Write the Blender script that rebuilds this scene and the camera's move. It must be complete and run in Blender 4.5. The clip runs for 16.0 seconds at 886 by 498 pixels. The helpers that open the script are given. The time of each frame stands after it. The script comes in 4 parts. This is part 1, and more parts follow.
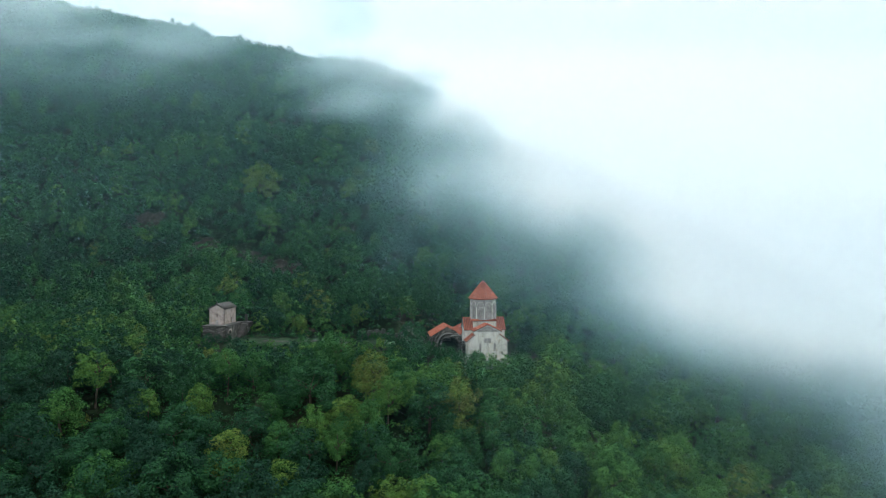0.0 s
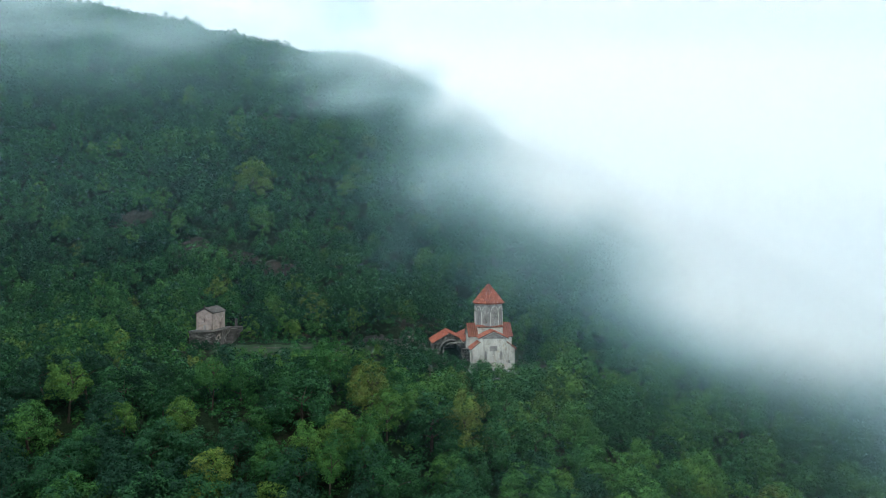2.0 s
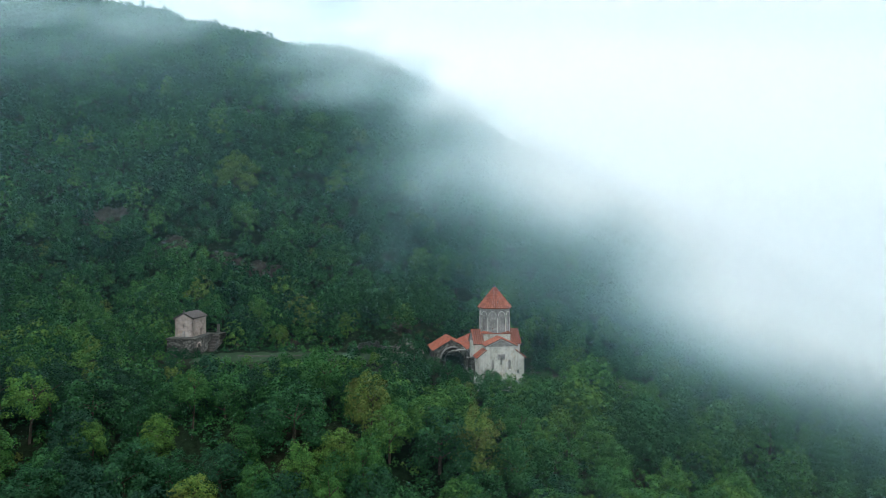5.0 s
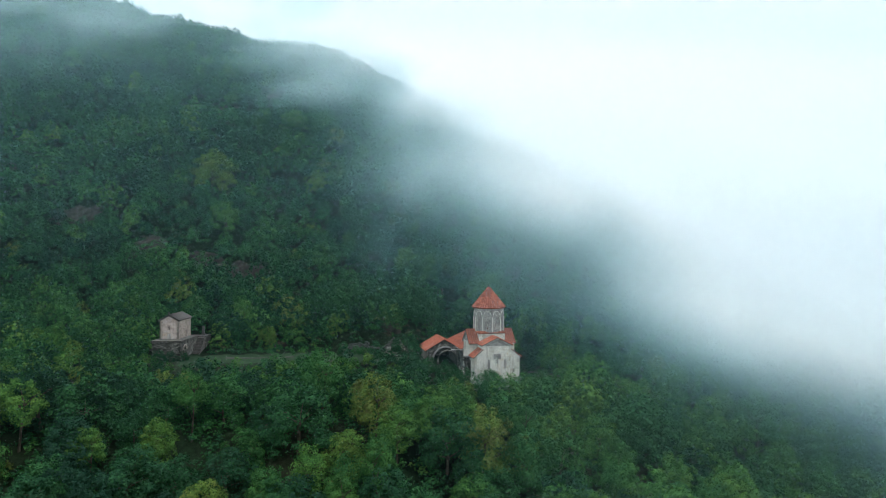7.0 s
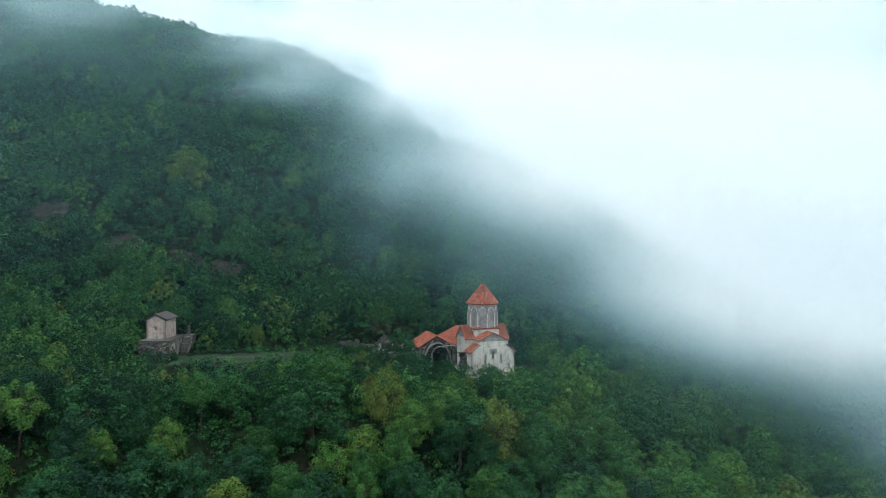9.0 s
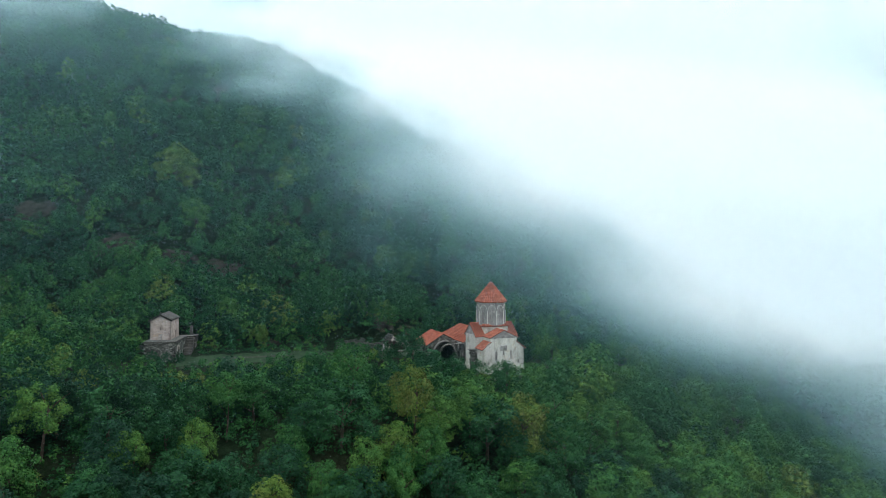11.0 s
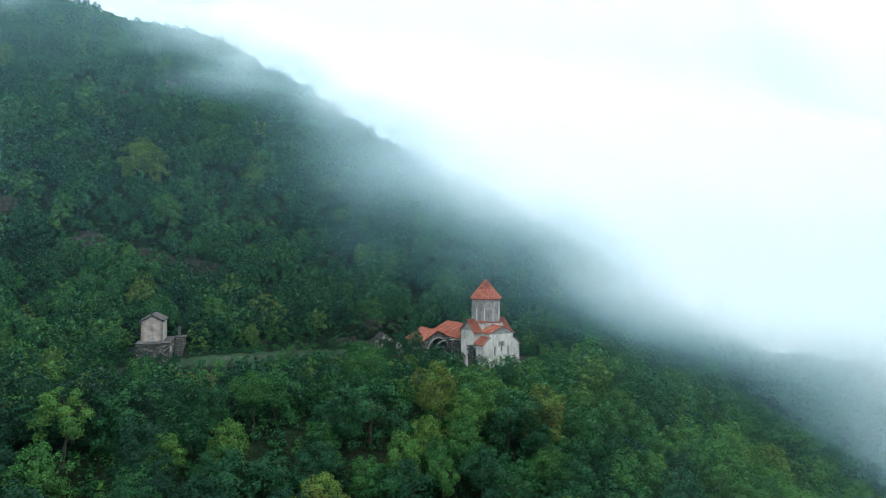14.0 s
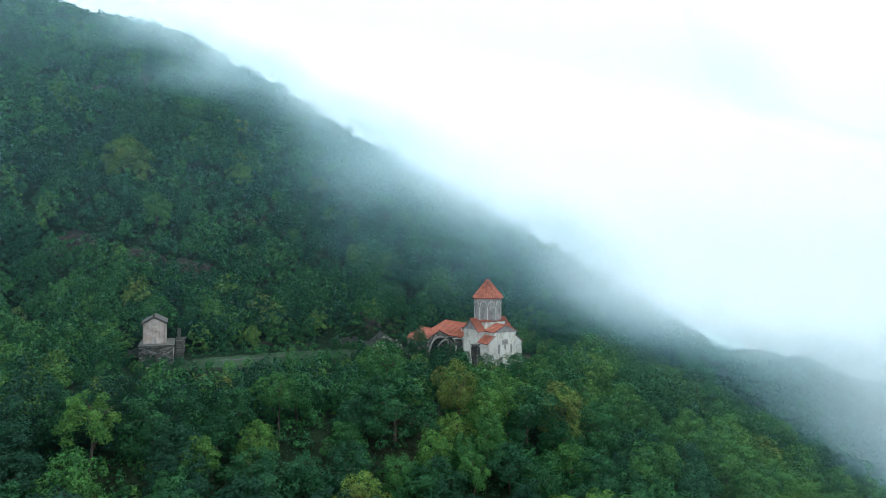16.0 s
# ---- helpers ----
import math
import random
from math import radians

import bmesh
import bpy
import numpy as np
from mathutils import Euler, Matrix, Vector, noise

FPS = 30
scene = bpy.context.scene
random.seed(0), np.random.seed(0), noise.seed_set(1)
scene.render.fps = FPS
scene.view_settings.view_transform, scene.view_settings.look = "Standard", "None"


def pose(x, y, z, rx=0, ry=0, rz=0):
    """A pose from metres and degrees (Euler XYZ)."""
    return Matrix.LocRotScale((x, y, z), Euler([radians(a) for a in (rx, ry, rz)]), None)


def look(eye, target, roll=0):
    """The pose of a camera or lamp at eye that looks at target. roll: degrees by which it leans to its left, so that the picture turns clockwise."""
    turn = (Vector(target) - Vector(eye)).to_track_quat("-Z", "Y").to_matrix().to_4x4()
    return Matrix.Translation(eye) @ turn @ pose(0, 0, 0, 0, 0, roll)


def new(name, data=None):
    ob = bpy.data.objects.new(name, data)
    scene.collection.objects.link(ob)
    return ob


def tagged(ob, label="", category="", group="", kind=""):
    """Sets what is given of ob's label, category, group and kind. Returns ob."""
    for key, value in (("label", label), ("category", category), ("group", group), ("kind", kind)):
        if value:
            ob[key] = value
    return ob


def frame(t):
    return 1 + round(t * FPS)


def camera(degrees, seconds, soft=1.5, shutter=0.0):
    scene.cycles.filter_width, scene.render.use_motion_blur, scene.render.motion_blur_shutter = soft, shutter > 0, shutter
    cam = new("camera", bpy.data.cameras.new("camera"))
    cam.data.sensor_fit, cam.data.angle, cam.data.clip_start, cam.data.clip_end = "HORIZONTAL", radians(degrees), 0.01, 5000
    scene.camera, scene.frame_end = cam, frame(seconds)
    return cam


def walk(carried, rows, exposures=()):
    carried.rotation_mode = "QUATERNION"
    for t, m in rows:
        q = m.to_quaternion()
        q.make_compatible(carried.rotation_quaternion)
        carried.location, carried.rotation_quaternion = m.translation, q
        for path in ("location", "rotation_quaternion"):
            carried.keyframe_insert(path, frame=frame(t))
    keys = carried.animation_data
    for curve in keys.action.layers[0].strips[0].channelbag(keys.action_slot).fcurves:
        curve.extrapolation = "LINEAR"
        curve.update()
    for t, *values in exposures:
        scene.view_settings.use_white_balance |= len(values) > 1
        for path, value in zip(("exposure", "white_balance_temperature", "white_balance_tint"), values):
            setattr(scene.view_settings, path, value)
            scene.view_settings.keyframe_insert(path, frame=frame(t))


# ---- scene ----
cam = camera(67.4, 16.0, soft=0.6)
METRES, EYE, TILT, LEAN, TURN = 100.0, 30.0, 0.0, 0.0, 0.0
ROWS = [
    (0.0, 0.0, 0.0, 0.0, 0.0, 0.0, -0.0),
    (0.5, -0.0019, 0.0294, 0.0012, -0.01, 0.02, -0.04),
    (1.0, -0.0042, 0.0595, 0.0015, -0.05, 0.02, -0.05),
    (1.5, -0.0064, 0.0896, 0.0022, -0.07, 0.01, -0.07),
    (2.0, -0.0096, 0.1215, 0.0017, -0.09, 0.02, -0.08),
    (2.5, -0.0127, 0.1518, 0.0017, -0.13, 0.0, -0.09),
    (3.0, -0.0161, 0.1823, 0.0011, -0.21, 0.01, -0.11),
    (3.5, -0.0207, 0.2113, 0.0005, -0.32, 0.03, -0.14),
    (6.0, -0.1027, 0.2616, 0.0025, -3.65, 0.0, -0.14),
    (6.5, -0.1266, 0.2599, 0.0025, -4.79, 0.02, -0.15),
    (7.0, -0.155, 0.2578, 0.002, -5.6, 0.03, -0.13),
    (7.5, -0.1869, 0.2559, 0.001, -6.28, 0.03, -0.13),
    (8.0, -0.2207, 0.2539, -0.0, -7.72, 0.0, -0.11),
    (8.5, -0.2556, 0.2522, -0.0016, -9.75, 0.01, -0.1),
    (9.0, -0.2881, 0.2509, -0.0029, -10.7, 0.0, -0.06),
    (11.5, -0.4653, 0.2632, -0.0059, -16.06, -0.01, -0.0),
    (12.0, -0.5005, 0.2678, -0.0066, -17.29, -0.01, -0.0),
    (12.5, -0.5376, 0.2734, -0.0067, -18.29, 0.01, 0.0),
    (13.0, -0.5719, 0.2788, -0.0065, -19.42, 0.0, 0.0),
    (13.5, -0.6074, 0.2855, -0.0069, -20.83, -0.03, -0.0),
    (14.0, -0.6418, 0.2931, -0.008, -22.29, -0.04, -0.02),
    (14.5, -0.6771, 0.3025, -0.0082, -23.78, -0.05, -0.01),
    (15.0, -0.7113, 0.3126, -0.0087, -25.2, -0.05, -0.02),
    (15.5, -0.7455, 0.3235, -0.0084, -26.15, -0.04, -0.01),
    (16.0, -0.7799, 0.335, -0.0079, -26.8, -0.03, -0.03),
]
walk(cam, [(t, pose(0, 0, EYE, TILT, LEAN, TURN) @ pose(METRES * x, METRES * y, METRES * z, 90 + pitch, roll, yaw)) for t, x, y, z, yaw, pitch, roll in ROWS],
     exposures=[(0.0, 0.0, 6450, 10), (9.0, 0.0, 6420, 10), (12.5, 0.13, 6280, 9), (16.0, 0.27, 6080, 8)])

# ---- sky and light: a bright overcast day in drifting cloud ----
scene.cycles.transparent_max_bounces = 48  # light passes all the veils of cloud
world = bpy.data.worlds.new("overcast_sky")
scene.world = world
world.use_nodes = True
wn, wl = world.node_tree.nodes, world.node_tree.links
wn.clear()
sky = wn.new("ShaderNodeTexSky")
sky.sky_type = "NISHITA"
sky.sun_disc = False
sky.sun_elevation, sky.sun_rotation = radians(52), radians(70)
sky.air_density, sky.dust_density, sky.ozone_density = 1.0, 6.0, 1.0
sky_back = wn.new("ShaderNodeBackground")
sky_back.inputs["Strength"].default_value = 0.05
cloud_back = wn.new("ShaderNodeBackground")
cloud_back.inputs["Color"].default_value = (0.92, 0.97, 1.0, 1)
cloud_back.inputs["Strength"].default_value = 2.05
sky_sum = wn.new("ShaderNodeAddShader")
sky_out = wn.new("ShaderNodeOutputWorld")
wl.new(sky.outputs["Color"], sky_back.inputs["Color"])
wl.new(sky_back.outputs[0], sky_sum.inputs[0])
wl.new(cloud_back.outputs[0], sky_sum.inputs[1])
wl.new(sky_sum.outputs[0], sky_out.inputs["Surface"])

sun_data = bpy.data.lights.new("sun", "SUN")
sun_data.energy, sun_data.angle, sun_data.color = 1.0, radians(30), (1.0, 0.98, 0.94)
sun = new("sun", sun_data)
sun.matrix_world = look((120, -60, 200), (0, 170, 0))

# ---- materials ----


def shader(name):
    m = bpy.data.materials.new(name)
    m.use_nodes = True
    nt = m.node_tree
    nt.nodes.clear()
    out = nt.nodes.new("ShaderNodeOutputMaterial")
    return m, nt, nt.nodes, nt.links, out


def ramp(nodes, stops):
    r = nodes.new("ShaderNodeValToRGB")
    e = r.color_ramp.elements
    while len(e) > 1:
        e.remove(e[0])
    e[0].position, e[0].color = stops[0][0], (*stops[0][1], 1)
    for p, c in stops[1:]:
        k = e.new(p)
        k.color = (*c, 1)
    return r


def mixed(nodes, links, kind, fac, a, b):
    m = nodes.new("ShaderNodeMix")
    m.data_type, m.blend_type = "RGBA", kind
    for key, v in ((0, fac), (6, a), (7, b)):
        if hasattr(v, "node"):
            links.new(v, m.inputs[key])
        elif key == 0:
            m.inputs[key].default_value = v
        else:
            m.inputs[key].default_value = (*v, 1)
    return m.outputs[2]


def noise_tex(nodes, links, scale, detail=4, rough=0.55, coord=None):
    n = nodes.new("ShaderNodeTexNoise")
    n.inputs["Scale"].default_value = scale
    n.inputs["Detail"].default_value = detail
    n.inputs["Roughness"].default_value = rough
    if coord is not None:
        links.new(coord, n.inputs["Vector"])
    return n.outputs[0]


def stone(name, stops, scale=0.9, joint=None, block=(0.75, 0.38), rough=0.9, bump=0.4, streak=0.25, blocks=0.3, stain=0.0):
    """Weathered masonry: patches, grain, optional joints of courses, and dark run-off streaks."""
    m, nt, nodes, links, out = shader(name)
    bsdf = nodes.new("ShaderNodeBsdfPrincipled")
    bsdf.inputs["Roughness"].default_value = rough
    tc = nodes.new("ShaderNodeTexCoord")
    co = tc.outputs["Object"]
    big = noise_tex(nodes, links, scale, 5, 0.6, co)
    r = ramp(nodes, stops)
    links.new(big, r.inputs[0])
    fine = noise_tex(nodes, links, 9.0, 3, 0.6, co)
    fr = ramp(nodes, [(0.3, (0.62, 0.62, 0.62)), (0.7, (1.15, 1.15, 1.15))])
    links.new(fine, fr.inputs[0])
    col = mixed(nodes, links, "MULTIPLY", 0.8, r.outputs[0], fr.outputs[0])
    mp = nodes.new("ShaderNodeMapping")
    mp.inputs["Scale"].default_value = (2.2, 2.2, 0.22)
    links.new(co, mp.inputs["Vector"])
    runs = noise_tex(nodes, links, 1.0, 4, 0.6, mp.outputs[0])
    rr = ramp(nodes, [(0.48, (1, 1, 1)), (0.72, (0.45, 0.44, 0.42))])
    links.new(runs, rr.inputs[0])
    col = mixed(nodes, links, "MULTIPLY", streak * 2, col, rr.outputs[0])
    if joint:
        # courses run level: the pattern lies in the plane of (x + y, z)
        sep = nodes.new("ShaderNodeSeparateXYZ")
        links.new(co, sep.inputs[0])
        add = nodes.new("ShaderNodeMath")
        links.new(sep.outputs[0], add.inputs[0])
        links.new(sep.outputs[1], add.inputs[1])
        comb = nodes.new("ShaderNodeCombineXYZ")
        links.new(add.outputs[0], comb.inputs[0])
        links.new(sep.outputs[2], comb.inputs[1])
        br = nodes.new("ShaderNodeTexBrick")
        br.inputs["Scale"].default_value = 1.0
        br.inputs["Brick Width"].default_value, br.inputs["Row Height"].default_value = block
        br.inputs["Mortar Size"].default_value = 0.022
        br.inputs["Mortar Smooth"].default_value = 0.6
        br.inputs["Color1"].default_value = (1.08, 1.05, 1.0, 1)
        br.inputs["Color2"].default_value = (0.78, 0.78, 0.8, 1)
        br.inputs["Mortar"].default_value = (*joint, 1)
        links.new(comb.outputs[0], br.inputs["Vector"])
        col = mixed(nodes, links, "MULTIPLY", blocks, col, br.outputs["Color"])
    if stain:  # ochre and sooty patches
        sr = ramp(nodes, [(0.3, (0.62, 0.58, 0.54)), (0.46, (1, 1, 1)), (0.58, (1, 1, 1)), (0.7, (0.86, 0.68, 0.46))])
        links.new(noise_tex(nodes, links, 0.33, 6, 0.68, co), sr.inputs[0])
        col = mixed(nodes, links, "MULTIPLY", stain, col, sr.outputs[0])
    links.new(col, bsdf.inputs["Base Color"])
    bp = nodes.new("ShaderNodeBump")
    bp.inputs["Strength"].default_value = bump
    bp.inputs["Distance"].default_value = 0.08
    links.new(fine, bp.inputs["Height"])
    links.new(bp.outputs[0], bsdf.inputs["Normal"])
    links.new(bsdf.outputs[0], out.inputs["Surface"])
    return m


LEAF_STOPS = [(0.0, (0.0122, 0.0450, 0.0275)), (0.22, (0.0168, 0.0670, 0.0300)), (0.45, (0.0265, 0.0970, 0.0295)),
              (0.62, (0.0468, 0.1350, 0.0315)), (0.76, (0.0780, 0.1540, 0.0290)), (0.88, (0.0970, 0.1290, 0.0290)), (1.0, (0.0720, 0.0600, 0.0380))]


def leaves(name, source):
    m, nt, nodes, links, out = shader(name)
    at = nodes.new("ShaderNodeAttribute")
    at.attribute_type, at.attribute_name = source, "tint"
    r = ramp(nodes, LEAF_STOPS)
    geo = nodes.new("ShaderNodeNewGeometry")
    jit = nodes.new("ShaderNodeMath")
    jit.operation = "MULTIPLY_ADD"
    links.new(geo.outputs["Random Per Island"], jit.inputs[0])
    jit.inputs[1].default_value = 0.09
    tc = nodes.new("ShaderNodeTexCoord")
    patch = nodes.new("ShaderNodeMath")
    patch.operation = "MULTIPLY_ADD"
    links.new(noise_tex(nodes, links, 1.7 if source == "OBJECT" else 0.45, 2, 0.5, tc.outputs["Object"]), patch.inputs[0])
    patch.inputs[1].default_value = 0.34
    off = nodes.new("ShaderNodeMath")
    off.operation = "SUBTRACT"
    off.inputs[1].default_value = 0.19
    links.new(at.outputs["Fac"], off.inputs[0])
    links.new(off.outputs[0], patch.inputs[2])
    links.new(patch.outputs[0], jit.inputs[2])
    links.new(jit.outputs[0], r.inputs[0])
    vr = ramp(nodes, [(0.0, (0.68, 0.7, 0.72)), (0.55, (1.0, 1.0, 1.0)), (0.9, (1.2, 1.18, 1.1)), (1.0, (1.4, 1.36, 1.2))])
    links.new(geo.outputs["Random Per Island"], vr.inputs[0])
    col = mixed(nodes, links, "MULTIPLY", 1.0, r.outputs[0], vr.outputs[0])
    d = nodes.new("ShaderNodeBsdfDiffuse")
    tr = nodes.new("ShaderNodeBsdfTranslucent")
    gl = nodes.new("ShaderNodeBsdfGlossy")
    gl.inputs["Roughness"].default_value = 0.55
    links.new(col, d.inputs["Color"])
    links.new(col, tr.inputs["Color"])
    m1 = nodes.new("ShaderNodeMixShader")
    m1.inputs[0].default_value = 0.18
    links.new(d.outputs[0], m1.inputs[1])
    links.new(tr.outputs[0], m1.inputs[2])
    m2 = nodes.new("ShaderNodeMixShader")
    m2.inputs[0].default_value = 0.007
    links.new(m1.outputs[0], m2.inputs[1])
    links.new(gl.outputs[0], m2.inputs[2])
    links.new(m2.outputs[0], out.inputs["Surface"])
    return m


def simple(name, a, b, scale=2.0, rough=0.8, metal=0.0, bump=0.2):
    m, nt, nodes, links, out = shader(name)
    bsdf = nodes.new("ShaderNodeBsdfPrincipled")
    bsdf.inputs["Roughness"].default_value = rough
    bsdf.inputs["Specular IOR Level"].default_value = 0.1 if rough > 0.9 else 0.4
    bsdf.inputs["Metallic"].default_value = metal
    tc = nodes.new("ShaderNodeTexCoord")
    n = noise_tex(nodes, links, scale, 5, 0.6, tc.outputs["Object"])
    r = ramp(nodes, [(0.32, a), (0.68, b)])
    links.new(n, r.inputs[0])
    links.new(r.outputs[0], bsdf.inputs["Base Color"])
    bp = nodes.new("ShaderNodeBump")
    bp.inputs["Strength"].default_value = bump
    bp.inputs["Distance"].default_value = 0.05
    links.new(n, bp.inputs["Height"])
    links.new(bp.outputs[0], bsdf.inputs["Normal"])
    links.new(bsdf.outputs[0], out.inputs["Surface"])
    return m


def rubble(name, dark, mid, pale, size):
    """Rough walling: irregular stones, each its own shade, with deep dark joints."""
    m, nt, nodes, links, out = shader(name)
    bsdf = nodes.new("ShaderNodeBsdfPrincipled")
    bsdf.inputs["Roughness"].default_value = 0.92
    tc = nodes.new("ShaderNodeTexCoord")
    mp = nodes.new("ShaderNodeMapping")
    mp.inputs["Scale"].default_value = (1 / size, 1 / size, 1.7 / size)
    links.new(tc.outputs["Object"], mp.inputs["Vector"])
    cell = nodes.new("ShaderNodeTexVoronoi")
    joint = nodes.new("ShaderNodeTexVoronoi")
    joint.feature = "DISTANCE_TO_EDGE"
    for v in (cell, joint):
        v.inputs["Scale"].default_value = 1.0
        links.new(mp.outputs[0], v.inputs["Vector"])
    sep = nodes.new("ShaderNodeSeparateColor")
    links.new(cell.outputs["Color"], sep.inputs[0])
    r = ramp(nodes, [(0.0, dark), (0.5, mid), (1.0, pale)])
    links.new(sep.outputs[0], r.inputs[0])
    g = ramp(nodes, [(0.03, (0.28, 0.27, 0.26)), (0.14, (1, 1, 1))])
    links.new(joint.outputs["Distance"], g.inputs[0])
    col = mixed(nodes, links, "MULTIPLY", 0.9, r.outputs[0], g.outputs[0])
    w = ramp(nodes, [(0.35, (0.6, 0.6, 0.58)), (0.65, (1.15, 1.15, 1.12))])
    links.new(noise_tex(nodes, links, 0.8, 5, 0.65, tc.outputs["Object"]), w.inputs[0])
    col = mixed(nodes, links, "MULTIPLY", 0.8, col, w.outputs[0])
    links.new(col, bsdf.inputs["Base Color"])
    bp = nodes.new("ShaderNodeBump")
    bp.inputs["Strength"].default_value = 0.8
    bp.inputs["Distance"].default_value = 0.12
    links.new(g.outputs[0], bp.inputs["Height"])
    links.new(bp.outputs[0], bsdf.inputs["Normal"])
    links.new(bsdf.outputs[0], out.inputs["Surface"])
    return m


def clay_tile(name, tone):
    """Fired clay cover tiles: each its own shade, with sooty and pale weathering."""
    m, nt, nodes, links, out = shader(name)
    bsdf = nodes.new("ShaderNodeBsdfPrincipled")
    bsdf.inputs["Roughness"].default_value = 0.75
    geo = nodes.new("ShaderNodeNewGeometry")
    r = ramp(nodes, [(0.0, (0.25, 0.060, 0.031)), (0.5, (0.35, 0.092, 0.047)), (1.0, (0.44, 0.140, 0.078))])
    links.new(geo.outputs["Random Per Island"], r.inputs[0])
    for e in r.color_ramp.elements:
        e.color = (e.color[0] * tone, e.color[1] * tone, e.color[2] * tone, 1)
    tc = nodes.new("ShaderNodeTexCoord")
    w = ramp(nodes, [(0.34, (0.55, 0.55, 0.56)), (0.55, (1.0, 1.0, 1.0)), (0.75, (1.15, 1.12, 1.08))])
    links.new(noise_tex(nodes, links, 1.1, 5, 0.65, tc.outputs["Object"]), w.inputs[0])
    col = mixed(nodes, links, "MULTIPLY", 0.9, r.outputs[0], w.outputs[0])
    links.new(col, bsdf.inputs["Base Color"])
    bp = nodes.new("ShaderNodeBump")
    bp.inputs["Strength"].default_value = 0.3
    bp.inputs["Distance"].default_value = 0.03
    links.new(noise_tex(nodes, links, 14, 3, 0.6, tc.outputs["Object"]), bp.inputs["Height"])
    links.new(bp.outputs[0], bsdf.inputs["Normal"])
    links.new(bsdf.outputs[0], out.inputs["Surface"])
    return m


def hill_soil():
    """Forest floor of dark litter and low growth, with drier brown earth in patches."""
    m, nt, nodes, links, out = shader("hill_soil")
    bsdf = nodes.new("ShaderNodeBsdfPrincipled")
    bsdf.inputs["Roughness"].default_value = 0.95
    bsdf.inputs["Specular IOR Level"].default_value = 0.08
    tc = nodes.new("ShaderNodeTexCoord")
    co = tc.outputs["Object"]
    a = ramp(nodes, [(0.35, (0.007, 0.018, 0.008)), (0.55, (0.012, 0.021, 0.010)), (0.78, (0.040, 0.032, 0.022))])
    links.new(noise_tex(nodes, links, 0.035, 6, 0.62, co), a.inputs[0])
    b = ramp(nodes, [(0.3, (0.5, 0.52, 0.5)), (0.7, (1.3, 1.3, 1.25))])
    links.new(noise_tex(nodes, links, 0.9, 5, 0.65, co), b.inputs[0])
    col = mixed(nodes, links, "MULTIPLY", 1.0, a.outputs[0], b.outputs[0])
    links.new(col, bsdf.inputs["Base Color"])
    bp = nodes.new("ShaderNodeBump")
    bp.inputs["Strength"].default_value = 0.7
    bp.inputs["Distance"].default_value = 0.4
    links.new(noise_tex(nodes, links, 1.3, 5, 0.7, co), bp.inputs["Height"])
    links.new(bp.outputs[0], bsdf.inputs["Normal"])
    links.new(bsdf.outputs[0], out.inputs["Surface"])
    return m


def mist_shader(name, scale):
    """Thin cloud painted on a sheet: its tone and alpha follow the mesh's own density, torn by a soft noise."""
    m, nt, nodes, links, out = shader(name)
    at = nodes.new("ShaderNodeAttribute")
    at.attribute_name = "mist_amount"
    tc = nodes.new("ShaderNodeTexCoord")
    mp = nodes.new("ShaderNodeMapping")
    mp.inputs["Scale"].default_value = (1.0, 0.7, 1.5)
    links.new(tc.outputs["Object"], mp.inputs["Vector"])
    n = noise_tex(nodes, links, scale, 4, 0.5, mp.outputs[0])
    mr = nodes.new("ShaderNodeMapRange")
    mr.inputs["From Min"].default_value, mr.inputs["From Max"].default_value = 0.25, 0.75
    mr.inputs["To Min"].default_value, mr.inputs["To Max"].default_value = 0.92, 1.06
    links.new(n, mr.inputs["Value"])
    mu = nodes.new("ShaderNodeMath")
    mu.operation, mu.use_clamp = "MULTIPLY", True
    links.new(at.outputs["Fac"], mu.inputs[0])
    links.new(mr.outputs[0], mu.inputs[1])
    d = nodes.new("ShaderNodeBsdfDiffuse")
    tl = nodes.new("ShaderNodeBsdfTranslucent")
    # haze light is put into the colour: dim blue where thin, white where thick
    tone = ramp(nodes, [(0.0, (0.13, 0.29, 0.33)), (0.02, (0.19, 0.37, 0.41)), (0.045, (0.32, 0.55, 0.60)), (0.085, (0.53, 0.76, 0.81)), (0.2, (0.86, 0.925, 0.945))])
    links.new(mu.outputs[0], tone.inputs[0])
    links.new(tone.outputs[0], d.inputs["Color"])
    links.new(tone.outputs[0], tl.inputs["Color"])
    mm = nodes.new("ShaderNodeMixShader")
    mm.inputs[0].default_value = 0.3
    links.new(d.outputs[0], mm.inputs[1])
    links.new(tl.outputs[0], mm.inputs[2])
    tp = nodes.new("ShaderNodeBsdfTransparent")
    mx = nodes.new("ShaderNodeMixShader")
    links.new(mu.outputs[0], mx.inputs[0])
    links.new(tp.outputs[0], mx.inputs[1])
    links.new(mm.outputs[0], mx.inputs[2])
    links.new(mx.outputs[0], out.inputs["Surface"])
    return m


